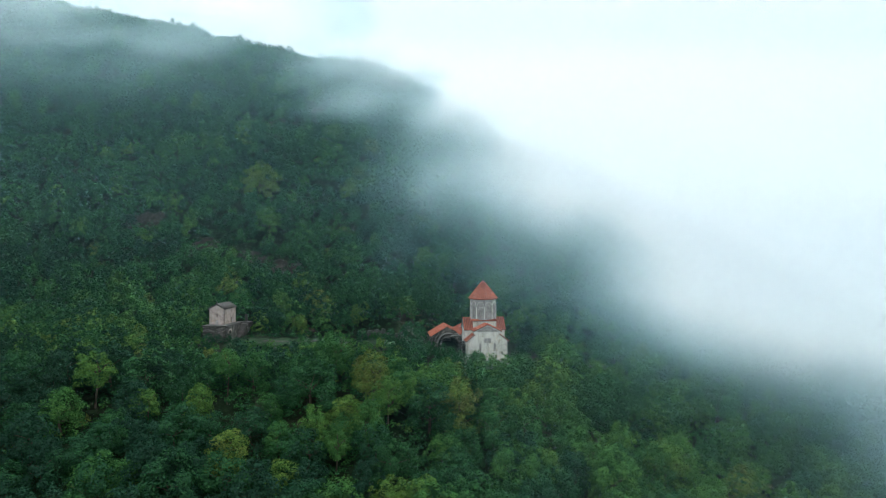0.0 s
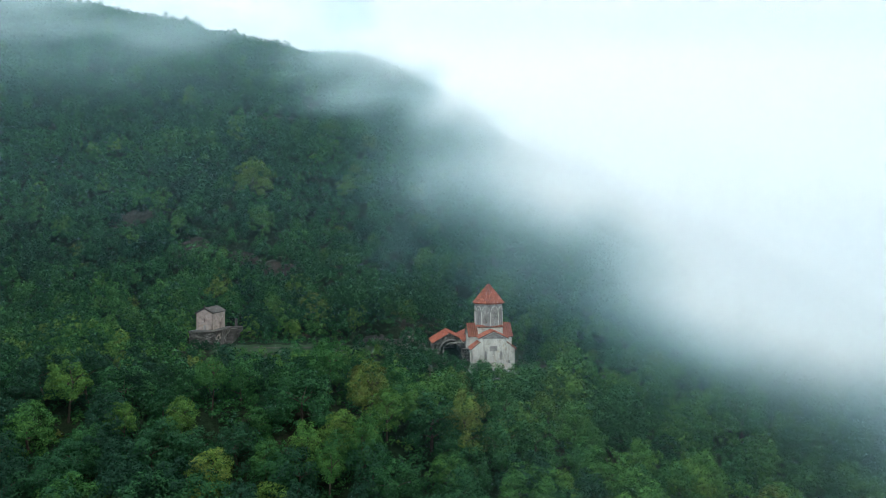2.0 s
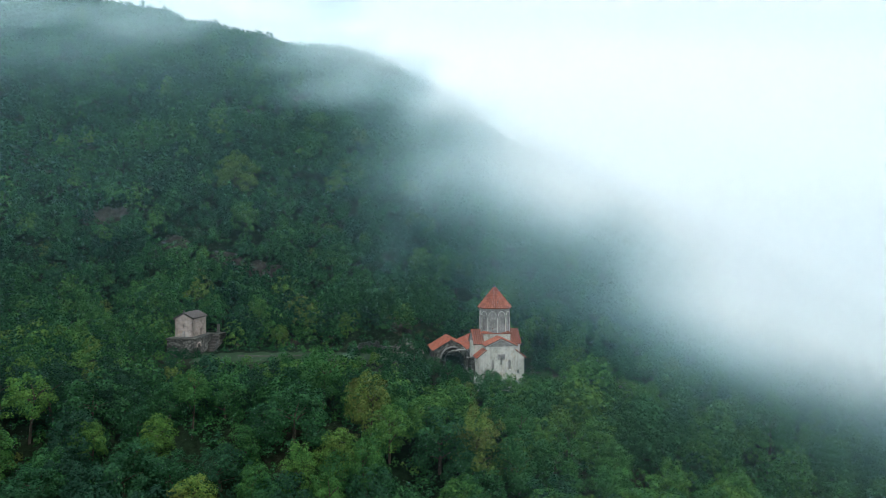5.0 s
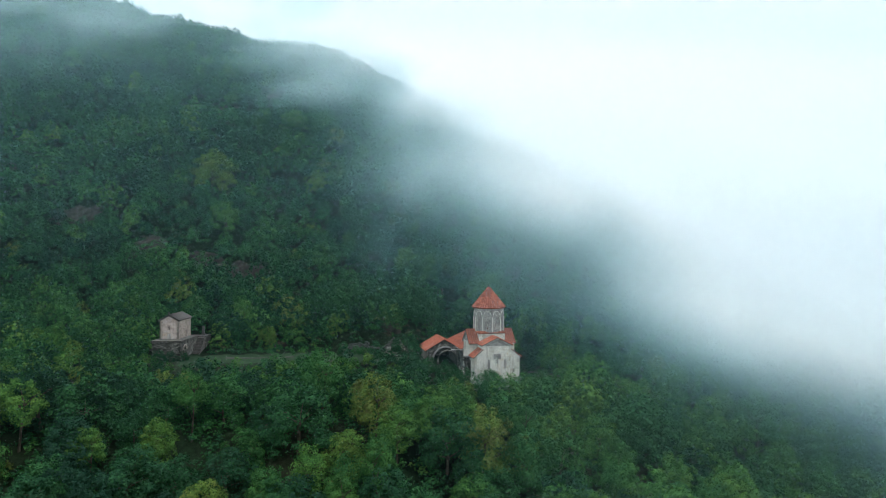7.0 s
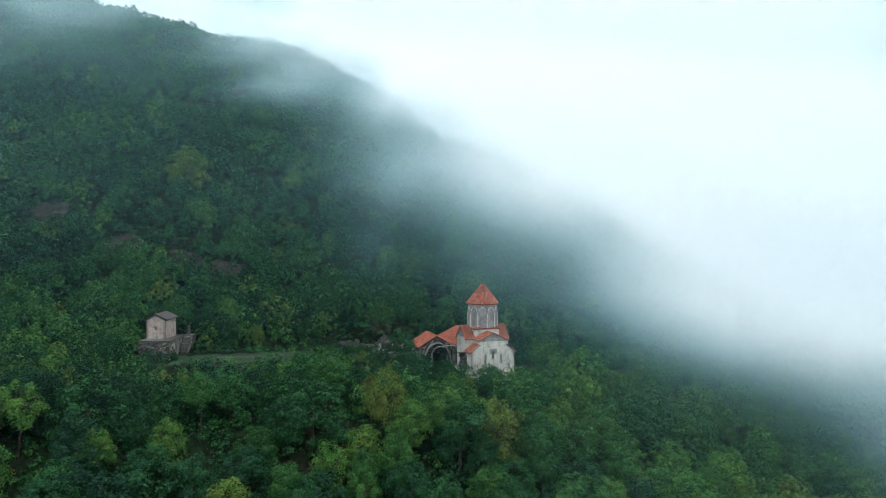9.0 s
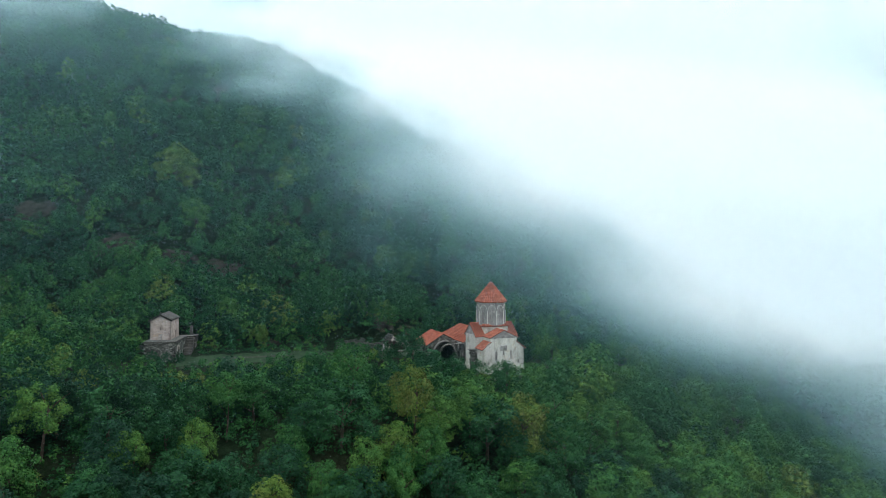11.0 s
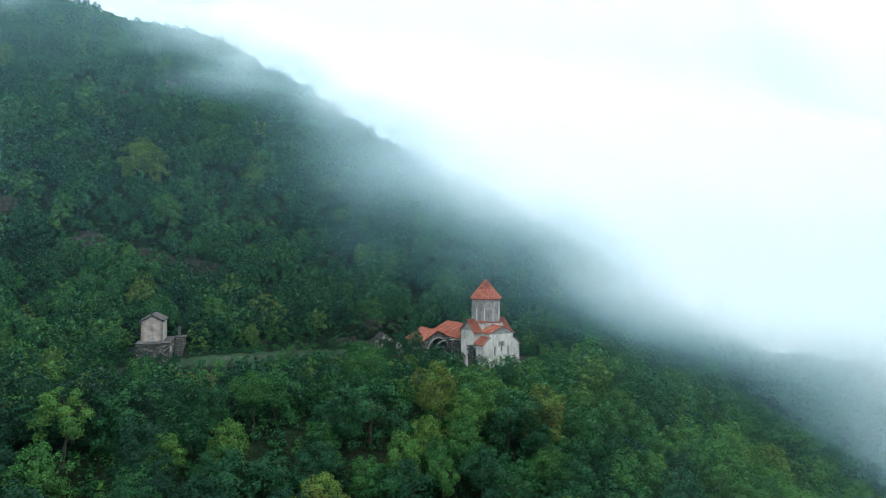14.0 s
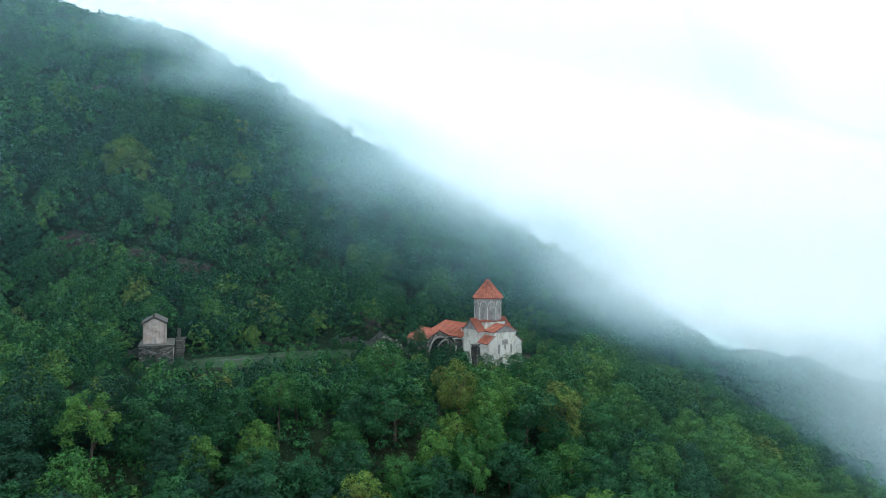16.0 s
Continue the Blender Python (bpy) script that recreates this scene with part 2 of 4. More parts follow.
ASHLAR = stone("pale_ashlar", [(0.28, (0.34, 0.315, 0.275)), (0.42, (0.60, 0.575, 0.52)), (0.60, (0.70, 0.68, 0.63)), (0.78, (0.52, 0.43, 0.31))], 0.45, (0.42, 0.40, 0.37), (0.8, 0.42), streak=0.3, blocks=0.3, stain=0.85)
GREY_ASHLAR = stone("grey_ashlar", [(0.3, (0.20, 0.185, 0.18)), (0.5, (0.32, 0.30, 0.295)), (0.7, (0.43, 0.40, 0.385))], 0.8, (0.3283, 0.3283, 0.3283), (0.8, 0.42), blocks=0.5, stain=0.4)
PINK_ASHLAR = stone("pinkish_ashlar", [(0.3, (0.2759, 0.2222, 0.1992)), (0.5, (0.4290, 0.3524, 0.3218)), (0.7, (0.4903, 0.4367, 0.4060))], 0.7, (0.29, 0.27, 0.255), (1.15, 0.7), streak=0.22, blocks=0.42, stain=0.8)
PATCHED_RUBBLE = rubble("patched_rubble", (0.08, 0.074, 0.068), (0.20, 0.19, 0.175), (0.36, 0.34, 0.31), 0.45)
RUBBLE = rubble("grey_rubble", (0.0418, 0.03952, 0.038), (0.114, 0.1079, 0.1026), (0.2736, 0.2584, 0.2432), 0.55)
DARK_RUBBLE = rubble("dark_rubble", (0.0266, 0.02584, 0.02736), (0.0646, 0.0646, 0.06688), (0.152, 0.1444, 0.1368), 0.45)
SLATE = stone("lichen_slab", [(0.3, (0.04651, 0.04378, 0.04104)), (0.55, (0.08482, 0.07934, 0.07387)), (0.75, (0.1149, 0.1067, 0.09302))], 1.6, None, streak=0.1)
TILE = clay_tile("red_clay_tile", 1.0)
# same clay at 0.42: shadow gaps between cover tiles put into the colour
PAN = clay_tile("shaded_pan_tile", 0.42)
BARK = simple("bark", (0.035, 0.028, 0.022), (0.085, 0.07, 0.055), 6.0, 0.95, 0, 0.6)
LEAF = leaves("leaf", "OBJECT")
LEAF_STUFF = leaves("leaf_mass", "GEOMETRY")
SOIL = hill_soil()
GRASS = simple("terrace_grass", (0.00975, 0.03, 0.01275), (0.0255, 0.0495, 0.0225), 0.8, 0.95, 0, 0.5)
GRAVEL = simple("gravel_track", (0.02869, 0.03038, 0.02531), (0.05738, 0.05566, 0.04892), 1.4, 0.95, 0, 0.5)
EARTH = simple("bare_earth", (0.018, 0.019, 0.015), (0.05, 0.043, 0.036), 0.6, 0.95, 0, 0.6)
TIMBER = simple("weathered_timber", (0.22, 0.20, 0.18), (0.42, 0.40, 0.37), 4.0, 0.85)
IRON = simple("dark_iron", (0.02, 0.02, 0.02), (0.05, 0.045, 0.04), 8.0, 0.6, 0.6)
ROCK = stone("cliff_rock", [(0.3, (0.2, 0.19, 0.17)), (0.6, (0.4, 0.38, 0.35))], 0.3, None)

# ---- the hill ----
PROFILE_Y = np.array([-4000, -900, -300, -120, 0, 100, 130, 145, 158, 172, 181, 187, 207, 215, 230, 262, 337, 405, 440, 480, 600, 900, 4000.0])
PROFILE_Z = np.array([-70, -80, -88, -84, -66, -30, -17, -9.5, -4.8, -3, 0.2, 1.8, 2.6, 8, 18, 46, 95, 131, 147, 150, 135, 90, 60.0])
_ys = np.arange(-1200, 1200, 1.0)
_zs = np.interp(_ys, PROFILE_Y, PROFILE_Z)
_k = np.exp(-0.5 * (np.arange(-12, 13) / 3.5) ** 2)
_zs = np.convolve(np.pad(_zs, 12, mode="edge"), _k / _k.sum(), mode="valid")
EDGE_Y = np.array([-400, 60, 143, 160, 170, 180, 200, 230, 262, 285, 350, 400, 440, 600.0])
EDGE_X = np.array([90, 52, 41, 42, 50, 56, 62, 60, 46, 26, 5, -8, -24, -100.0])


def smooth(a, b, v):
    s = np.clip((np.asarray(v, float) - a) / (b - a), 0, 1)
    return s * s * (3 - 2 * s)


def edge(y):
    """The brow of the spur, where the slope turns down to the side valley."""
    return np.interp(y, EDGE_Y, EDGE_X)


def waves(x, y, seed, size, octaves=4):
    """A cheap smooth random field, about -1 to 1, with features of that size in metres."""
    g = np.random.RandomState(seed)
    out = np.zeros(np.broadcast(x, y).shape)
    amp, tot = 1.0, 0.0
    for octave in range(octaves):
        for _ in range(3):
            a, ph = g.uniform(0, 2 * math.pi, 2)
            k = 2 * math.pi / size * g.uniform(0.7, 1.3) * 2 ** octave
            out = out + amp * np.sin((x * math.cos(a) + y * math.sin(a)) * k + ph + 1.3 * np.sin((x * math.sin(a) - y * math.cos(a)) * k * 0.6 + ph * 2))
        tot += amp * 1.7
        amp *= 0.55
    return out / tot


def ground(x, y, side=0.5):
    """Height of the ground. side: how steeply the spur's flank falls away."""
    x, y = np.broadcast_arrays(np.asarray(x, float), np.asarray(y, float))
    z = np.interp(y, _ys, _zs)
    up = smooth(207, 440, y)
    z = z - 0.20 * np.clip(x + 50, -260, 60) * up * smooth(0, 1, (900 - y) / 300)
    d = x - edge(y)
    soft = 14.0
    z = z - side * soft * np.log1p(np.exp(np.clip(d / soft, -30, 30))) * np.where(d > 25 * soft, 1, 1)
    z = z - 1.3 * smooth(-4, 8, x) * smooth(170, 182, y) * (1 - smooth(200, 212, y))
    z = z + 4.4 * smooth(-28, -23.5, x) * (1 - smooth(-9, -3, x)) * smooth(205.3, 208.3, y) * (1 - smooth(211, 224, y))
    for bx, by, bw, bh in ((-80, 258, 22, 6), (-53, 296, 22, 8)):  # two low ribs of the slope
        z = z + bh * np.exp(-((x - bx) / bw) ** 2 - ((y - by) / bw) ** 2)
    z = z - 3 * np.exp(-((x + 125) / 40) ** 2) * smooth(370, 430, y)
    wild = np.maximum(smooth(211, 232, y), 1 - smooth(150, 172, y))
    z = z + wild * (1.8 * waves(x, y, 3, 70) + 0.5 * waves(x, y, 5, 18)) * (1 + up)
    far = smooth(500, 1500, np.abs(x)) * 0.6
    return np.maximum(z, -92 + 8 * waves(x, y, 8, 400)) * (1 - far) + far * (-60)


def grid_mesh(name, xs, ys, height):
    gx, gy = np.meshgrid(xs, ys)
    gz = height(gx, gy)
    co = np.stack([gx, gy, gz], -1).reshape(-1, 3)
    nx, ny = len(xs), len(ys)
    i = (np.arange(ny - 1)[:, None] * nx + np.arange(nx - 1)[None, :]).ravel()
    return raw_mesh(name, co, np.stack([i, i + 1, i + nx + 1, i + nx], -1)), co


def raw_mesh(name, co, quads, tint=None, field="tint"):
    """A mesh of quads from arrays; tint: a number for each vertex."""
    me = bpy.data.meshes.new(name)
    me.vertices.add(len(co))
    me.vertices.foreach_set("co", np.ascontiguousarray(co, np.float32).ravel())
    me.loops.add(quads.size)
    me.loops.foreach_set("vertex_index", np.ascontiguousarray(quads, np.int32).ravel())
    me.polygons.add(len(quads))
    me.polygons.foreach_set("loop_start", np.arange(0, quads.size, quads.shape[1], dtype=np.int32))
    if tint is not None:
        a = me.attributes.new(field, "FLOAT", "POINT")
        a.data.foreach_set("value", np.ascontiguousarray(tint, np.float32))
    me.update(calc_edges=True)
    return me


def spread(core_a, core_b, step, reach):
    """Coordinates: even steps in the core, growing ones out to the reach."""
    c = list(np.arange(core_a, core_b + 0.1, step))
    lo, hi, s = [], [], step
    v = core_b
    while v < reach:
        s *= 1.25
        v += s
        hi.append(v)
    s, v = step, core_a
    while v > -reach:
        s *= 1.25
        v -= s
        lo.append(v)
    return np.array(lo[::-1] + c + hi)


ground_mesh, _ = grid_mesh("ground", spread(-340, 260, 3.0, 4300), spread(60, 520, 3.0, 4300), ground)
ground_mesh.shade_smooth()
ground_mesh.materials.append(SOIL)
tagged(new("ground", ground_mesh), "steep forest floor of dark litter and brown earth", "ground", kind="structure")

# ---- helpers for built things ----


def part(name, bm, material, parent, label=""):
    me = bpy.data.meshes.new(name)
    bmesh.ops.recalc_face_normals(bm, faces=bm.faces)
    bm.to_mesh(me)
    bm.free()
    me.materials.append(material)
    if material == TILE:
        me.materials.append(PAN)
    ob = new(name, me)
    ob.parent = parent
    if label:
        tagged(ob, label)
    return ob


def thing(name, m, label, category, group="", kind=""):
    ob = new(name)
    ob.matrix_world = m
    ob.empty_display_size = 0.5
    return tagged(ob, label, category, group, kind)


def box(bm, x0, x1, y0, y1, z0, z1):
    v = [bm.verts.new((x, y, z)) for z in (z0, z1) for x, y in ((x0, y0), (x1, y0), (x1, y1), (x0, y1))]
    for f in ((0, 3, 2, 1), (4, 5, 6, 7), (0, 1, 5, 4), (1, 2, 6, 5), (2, 3, 7, 6), (3, 0, 4, 7)):
        bm.faces.new([v[i] for i in f])
    return bm


def plate(outline, holes, m, depth):
    """A slab of that depth, from an outline in its own plane, with holes through it; m takes (x, y, 0) to the outside face, z goes out."""
    bm = bmesh.new()
    loops = [outline] + list(holes)
    front, back = [], []
    for z, row in ((0.0, front), (-depth, back)):
        for loop in loops:
            row.append([bm.verts.new(m @ Vector((x, y, z))) for x, y in loop])
    for row in (front, back):
        edges = []
        for loop in row:
            for i in range(len(loop)):
                edges.append(bm.edges.new((loop[i - 1], loop[i])))
        bmesh.ops.triangle_fill(bm, use_beauty=True, edges=edges)
    for a, b in zip(front, back):
        for i in range(len(a)):
            bm.faces.new((a[i - 1], a[i], b[i], b[i - 1]))
    return bm


def arch(cx, z0, w, h, n=8, pointed=0.0):
    """The outline of an arched opening: foot at z0, width w, height h to the crown."""
    r = w / 2
    pts = [(cx - r, z0), (cx + r, z0)]
    for i in range(n + 1):
        a = math.pi * i / n
        pts.append((cx + r * math.cos(a), z0 + h - r + (r + pointed * r * (1 - abs(math.cos(a)))) * math.sin(a)))
    return pts


def rect(cx, z0, w, h):
    return [(cx - w / 2, z0), (cx + w / 2, z0), (cx + w / 2, z0 + h), (cx - w / 2, z0 + h)]


def upright(x, y, turn):
    """The frame of an upright wall: local x along it, local y up, local z outwards; turn 0 faces -y."""
    return pose(x, y, 0, 90, 0, turn)


def tiled_slope(bm, a, b, c, d, pitch=0.44, thick=0.14):
    """A roof slope with rounded cover tiles in rows. a, b: the eave's ends; c, d: the upper ends above b and a."""
    a, b, c, d = (Vector(v) for v in (a, b, c, d))
    n = (b - a).cross(d - a).normalized()
    if n.z < 0:
        n = -n
    low = [bm.verts.new(p - n * thick) for p in (a, b, c, d)]
    top = [bm.verts.new(p) for p in (a, b, c, d)]
    bm.faces.new(top).material_index = 1
    bm.faces.new(low[::-1]).material_index = 1
    for i in range(4):
        bm.faces.new((low[i - 1], low[i], top[i], top[i - 1])).material_index = 1
    count = max(2, int(max((b - a).length, (c - d).length) / pitch))
    for i in range(count):
        s = (i + 0.5) / count
        p, q = a.lerp(b, s), d.lerp(c, s)
        along = (b - a).normalized() * (pitch * 0.27)
        rows = max(1, int((q - p).length / 0.55))
        for k in range(rows):
            u, v = p.lerp(q, k / rows), p.lerp(q, min(1.0, (k + 1.04) / rows))
            lift, drop = n * 0.19, n * 0.05
            f = [bm.verts.new(w) for w in (u - along * 1.05, u + lift, u + along * 1.05, v - along * 0.9, v + drop, v + along * 0.9)]
            bm.faces.new((f[0], f[1], f[4], f[3]))
            bm.faces.new((f[1], f[2], f[5], f[4]))
            bm.faces.new((f[0], f[2], f[1]))
    return bm


def ridge_roll(bm, p, q, r=0.13):
    p, q = Vector(p), Vector(q)
    n = max(1, int((q - p).length / 0.45))
    side = (q - p).cross(Vector((0, 0, 1))).normalized() * r
    up = Vector((0, 0, r))
    for k in range(n):
        u, v = p.lerp(q, k / n), p.lerp(q, (k + 1.06) / n)
        ring = []
        for w, s in ((u, 1.0), (v, 0.86)):
            ring.append([bm.verts.new(w + side * s * math.cos(t) + up * s * (math.sin(t) * 1.2 - 0.3)) for t in np.linspace(0, math.pi, 5)])
        for i in range(4):
            bm.faces.new((ring[0][i], ring[0][i + 1], ring[1][i + 1], ring[1][i]))
        bm.faces.new(ring[0])
    return bm

# ---- the domed church; local x north, local y west, z up from its yard ----
CHURCH = pose(11.05, 183.7, 0.5, 0, 0, 6)


def cone_roof(bm, r, z0, z1, sides=40, rows=14):
    """A tiled conical roof: a thick cone with tapering cover tiles in rings."""
    tip, foot = Vector((0, 0, z1)), Vector((0, 0, z0 - 0.25))
    ring = [bm.verts.new((r * math.cos(2 * math.pi * i / sides), r * math.sin(2 * math.pi * i / sides), z0)) for i in range(sides)]
    low = [bm.verts.new((v.co.x * 0.97, v.co.y * 0.97, z0 - 0.22)) for v in ring]
    top, base = bm.verts.new(tip), bm.verts.new(foot)
    for i in range(sides):
        bm.faces.new((ring[i - 1], ring[i], top)).material_index = 1
        bm.faces.new((low[i - 1], low[i], ring[i], ring[i - 1]))
        bm.faces.new((low[i], low[i - 1], base))
    for i in range(sides):
        a = 2 * math.pi * (i + 0.5) / sides
        out = Vector((math.cos(a), math.sin(a), 0))
        along = Vector((-math.sin(a), math.cos(a), 0))
        nrm = (out * (z1 - z0) + Vector((0, 0, r))).normalized()
        for k in range(rows):
            s0, s1 = k / rows, min(0.99, (k + 1.05) / rows)
            u = out * r * (1 - s0) + Vector((0, 0, z0 + (z1 - z0) * s0))
            v = out * r * (1 - s1) + Vector((0, 0, z0 + (z1 - z0) * s1))
            w0 = 0.40 * 2 * math.pi * r * (1 - s0) / sides
            w1 = 0.36 * 2 * math.pi * r * (1 - s1) / sides
            if k > rows * 0.7 and i % 2:
                continue
            f = [bm.verts.new(p) for p in (u - along * w0, u + nrm * 0.21, u + along * w0, v - along * w1, v + nrm * 0.03, v + along * w1)]
            bm.faces.new((f[0], f[1], f[4], f[3]))
            bm.faces.new((f[1], f[2], f[5], f[4]))
            bm.faces.new((f[0], f[2], f[1]))
    return bm


def band(bm, pts, w, h):
    """A moulding that follows a line of points: a square bar."""
    for p, q in zip(pts, pts[1:]):
        p, q = Vector(p), Vector(q)
        d = (q - p).normalized()
        side = d.cross(Vector((0, 0, 1)))
        side = side.normalized() if side.length > 0.05 else Vector((1, 0, 0))
        up = side.cross(d).normalized()
        v = [bm.verts.new(e + side * sx * w / 2 + up * sz * h / 2) for e in (p - d * 0.02, q + d * 0.02) for sx, sz in ((-1, -1), (1, -1), (1, 1), (-1, 1))]
        for f in ((0, 1, 2, 3), (7, 6, 5, 4), (0, 4, 5, 1), (1, 5, 6, 2), (2, 6, 7, 3), (3, 7, 4, 0)):
            bm.faces.new([v[i] for i in f])
    return bm


def build_church():
    ch = thing("church", CHURCH, "pale stone domed church with red clay tile roofs on a terrace", "church")
    # walls of the cross-in-rectangle
    ends = [(-5.4, -2.5), (5.4, -2.5), (5.4, 5.0), (3.5, 6.7), (3.5, 7.6), (0, 9.2), (-3.5, 7.6), (-3.5, 6.7), (-5.4, 5.0)]
    holes = [rect(0, 3.4, 0.42, 1.7), arch(-1.95, 2.2, 0.6, 2.3), arch(1.95, 2.2, 0.6, 2.3), arch(-3.95, 1.3, 0.42, 0.95), arch(3.95, 1.3, 0.42, 0.95)]
    part("east_wall", plate(ends, holes, upright(0, -7.3, 0), 0.5), ASHLAR, ch, "pale cream ashlar wall with slit windows and niches")
    part("west_wall", plate(ends, [rect(0, 0.2, 1.3, 2.2)], upright(0, 7.3, 180), 0.5), ASHLAR, ch)
    sides = [(-7.3, -2.5), (7.3, -2.5), (7.3, 5.0), (3.3, 5.0), (3.3, 7.5), (0, 10.35), (-3.3, 7.5), (-3.3, 5.0), (-7.3, 5.0)]
    part("south_wall", plate(sides, [rect(0, 6.3, 0.45, 1.4), arch(0.6, 0.2, 2.0, 3.3), rect(4.9, 1.2, 0.4, 1.0)], upright(-5.4, 0, -90), 0.5), ASHLAR, ch, "weathered pale ashlar wall with an arched recess")
    part("north_wall", plate(sides, [rect(0, 6.3, 0.45, 1.4)], upright(5.4, 0, 90), 0.5), ASHLAR, ch)
    # niches and recess are closed behind
    for x in (-1.95, 1.95):
        part("niche_back", box(bmesh.new(), x - 0.5, x + 0.5, -6.95, -6.75, 2.0, 4.7), GREY_ASHLAR, ch, "grey stone back of the niche")
    part("recess_back", box(bmesh.new(), -5.1, -4.95, -2.2, 1.0, 0, 4.0), GREY_ASHLAR, ch, "grey stone back of the arched recess")
    # tympana of darker stone with a string course below
    for name, m, w, z0, z1 in (("east_tympanum", upright(0, -7.34, 0), 3.15, 7.55, 9.05), ("south_tympanum", upright(-5.44, 0, -90), 2.6, 7.95, 10.15)):
        part(name, plate([(-w, z0), (w, z0), (0, z1)], [], m, 0.06), GREY_ASHLAR, ch, "grey ashlar gable triangle")
    bm = bmesh.new()
    box(bm, -0.85, -0.24, -7.38, -7.2, 4.5, 5.3)
    box(bm, 0.24, 0.85, -7.38, -7.2, 4.5, 5.3)
    box(bm, -0.85, 0.85, -7.39, -7.2, 5.12, 5.75)
    part("window_surround", bm, GREY_ASHLAR, ch, "grey carved stone round the slit window")
    # moulded cornices under the eaves
    for line, w, h in (([(-3.75, -7.42, 7.55), (0, -7.42, 9.28), (3.75, -7.42, 7.55)], 0.3, 0.26), ([(3.6, -7.42, 6.62), (5.7, -7.42, 4.86)], 0.3, 0.22),
                       ([(-3.6, -7.42, 6.62), (-5.7, -7.42, 4.86)], 0.3, 0.22), ([(-5.52, -3.5, 7.45), (-5.52, 0, 10.42), (-5.52, 3.5, 7.45)], 0.3, 0.26),
                       ([(5.52, -3.5, 7.45), (5.52, 0, 10.42), (5.52, 3.5, 7.45)], 0.3, 0.26), ([(-5.5, -7.4, 4.85), (-5.5, -3.2, 4.85)], 0.26, 0.22),
                       ([(5.5, -7.4, 4.85), (5.5, -3.2, 4.85)], 0.26, 0.22)):
        part("cornice", band(bmesh.new(), line, w, h), GREY_ASHLAR, ch, "grey moulded stone cornice")
    # upper walls of the arms, between the lean-to roofs and the gables
    for sx in (-1, 1):
        for y0, y1 in ((-7.1, -3.0), (3.0, 7.1)):
            part("arm_wall", box(bmesh.new(), sx * 3.2 - 0.22, sx * 3.2 + 0.22, y0, y1, 5.5, 7.62), ASHLAR, ch)
    for sy in (-1, 1):
        for x0, x1 in ((-5.2, -3.0), (3.0, 5.2)):
            part("arm_wall", box(bmesh.new(), x0, x1, sy * 3.05 - 0.22, sy * 3.05 + 0.22, 5.2, 7.62), ASHLAR, ch)
    # roofs
    for y0, y1 in ((-7.65, -0.5), (0.5, 7.5)):
        for sx in (-1, 1):
            bm = tiled_slope(bmesh.new(), (sx * 3.85, y0, 7.72), (sx * 3.85, y1, 7.72), (0, y1, 9.5), (0, y0, 9.5))
            part("roof_slope", bm, TILE, ch)
        part("ridge", ridge_roll(bmesh.new(), (0, y0, 9.5), (0, y1, 9.5)), TILE, ch)
    for x0, x1 in ((-5.75, -0.5), (0.5, 5.75)):
        for sy in (-1, 1):
            bm = tiled_slope(bmesh.new(), (x0, sy * 3.65, 7.62), (x1, sy * 3.65, 7.62), (x1, 0, 10.65), (x0, 0, 10.65))
            part("roof_slope", bm, TILE, ch)
        part("ridge", ridge_roll(bmesh.new(), (x0, 0, 10.65), (x1, 0, 10.65)), TILE, ch)
    for sx, y0, y1 in ((-1, -7.6, -3.2), (1, -7.6, -3.2), (1, 3.2, 7.4)):
        bm = tiled_slope(bmesh.new(), (sx * 5.8, y0, 4.95), (sx * 5.8, y1, 4.95), (sx * 3.3, y1, 6.85), (sx * 3.3, y0, 6.85))
        part("lean_to_roof", bm, TILE, ch)
    # pedestal and drum of ten sides with blind arches
    part("pedestal", box(bmesh.new(), -3.15, 3.15, -3.15, 3.15, 8.0, 10.15), ASHLAR, ch)
    bm = bmesh.new()
    for a, b in (((-1, -1), (1, -1)), ((1, -1), (1, 1)), ((1, 1), (-1, 1)), ((-1, 1), (-1, -1))):
        tiled_slope(bm, (3.45 * a[0], 3.45 * a[1], 9.95), (3.45 * b[0], 3.45 * b[1], 9.95), (2.9 * b[0], 2.9 * b[1], 10.5), (2.9 * a[0], 2.9 * a[1], 10.5))
    part("pedestal_roof", bm, TILE, ch)
    drum = part("drum", box(bmesh.new(), -2.2, 2.2, -2.2, 2.2, 9.9, 10.3), GREY_ASHLAR, ch, "grey ten-sided drum with blind arches")
    apo = 3.42
    wide = apo * math.tan(math.pi / 10) + 0.012
    inner = (apo - 0.16) * math.tan(math.pi / 10) + 0.01
    for k in range(10):
        turn = -20 + 36 * k
        a = radians(turn)
        face = upright(apo * math.sin(a), -apo * math.cos(a), turn)
        part("drum_face", plate([(-wide, 10.2), (wide, 10.2), (wide, 15.75), (-wide, 15.75)], [arch(0, 10.6, 1.62, 4.45, 10, 0.12)], face, 0.16), GREY_ASHLAR, drum)
        face = upright((apo - 0.16) * math.sin(a), -(apo - 0.16) * math.cos(a), turn)
        gap = [arch(0, 10.95, 0.34, 1.25)] if k % 2 == 0 else []
        part("drum_panel", plate([(-inner, 10.2), (inner, 10.2), (inner, 15.7), (-inner, 15.7)], gap, face, 0.3), GREY_ASHLAR, drum)
        # thin shafts where two sides meet, and the raised arch over them
        b = radians(turn + 18)
        rc = apo / math.cos(math.pi / 10)
        bm = bmesh.new()
        bmesh.ops.create_cone(bm, cap_ends=True, segments=7, radius1=0.11, radius2=0.11, depth=3.4, matrix=pose(rc * math.sin(b), -rc * math.cos(b), 12.0))
        part("shaft", bm, ASHLAR, drum)
        bm = bmesh.new()
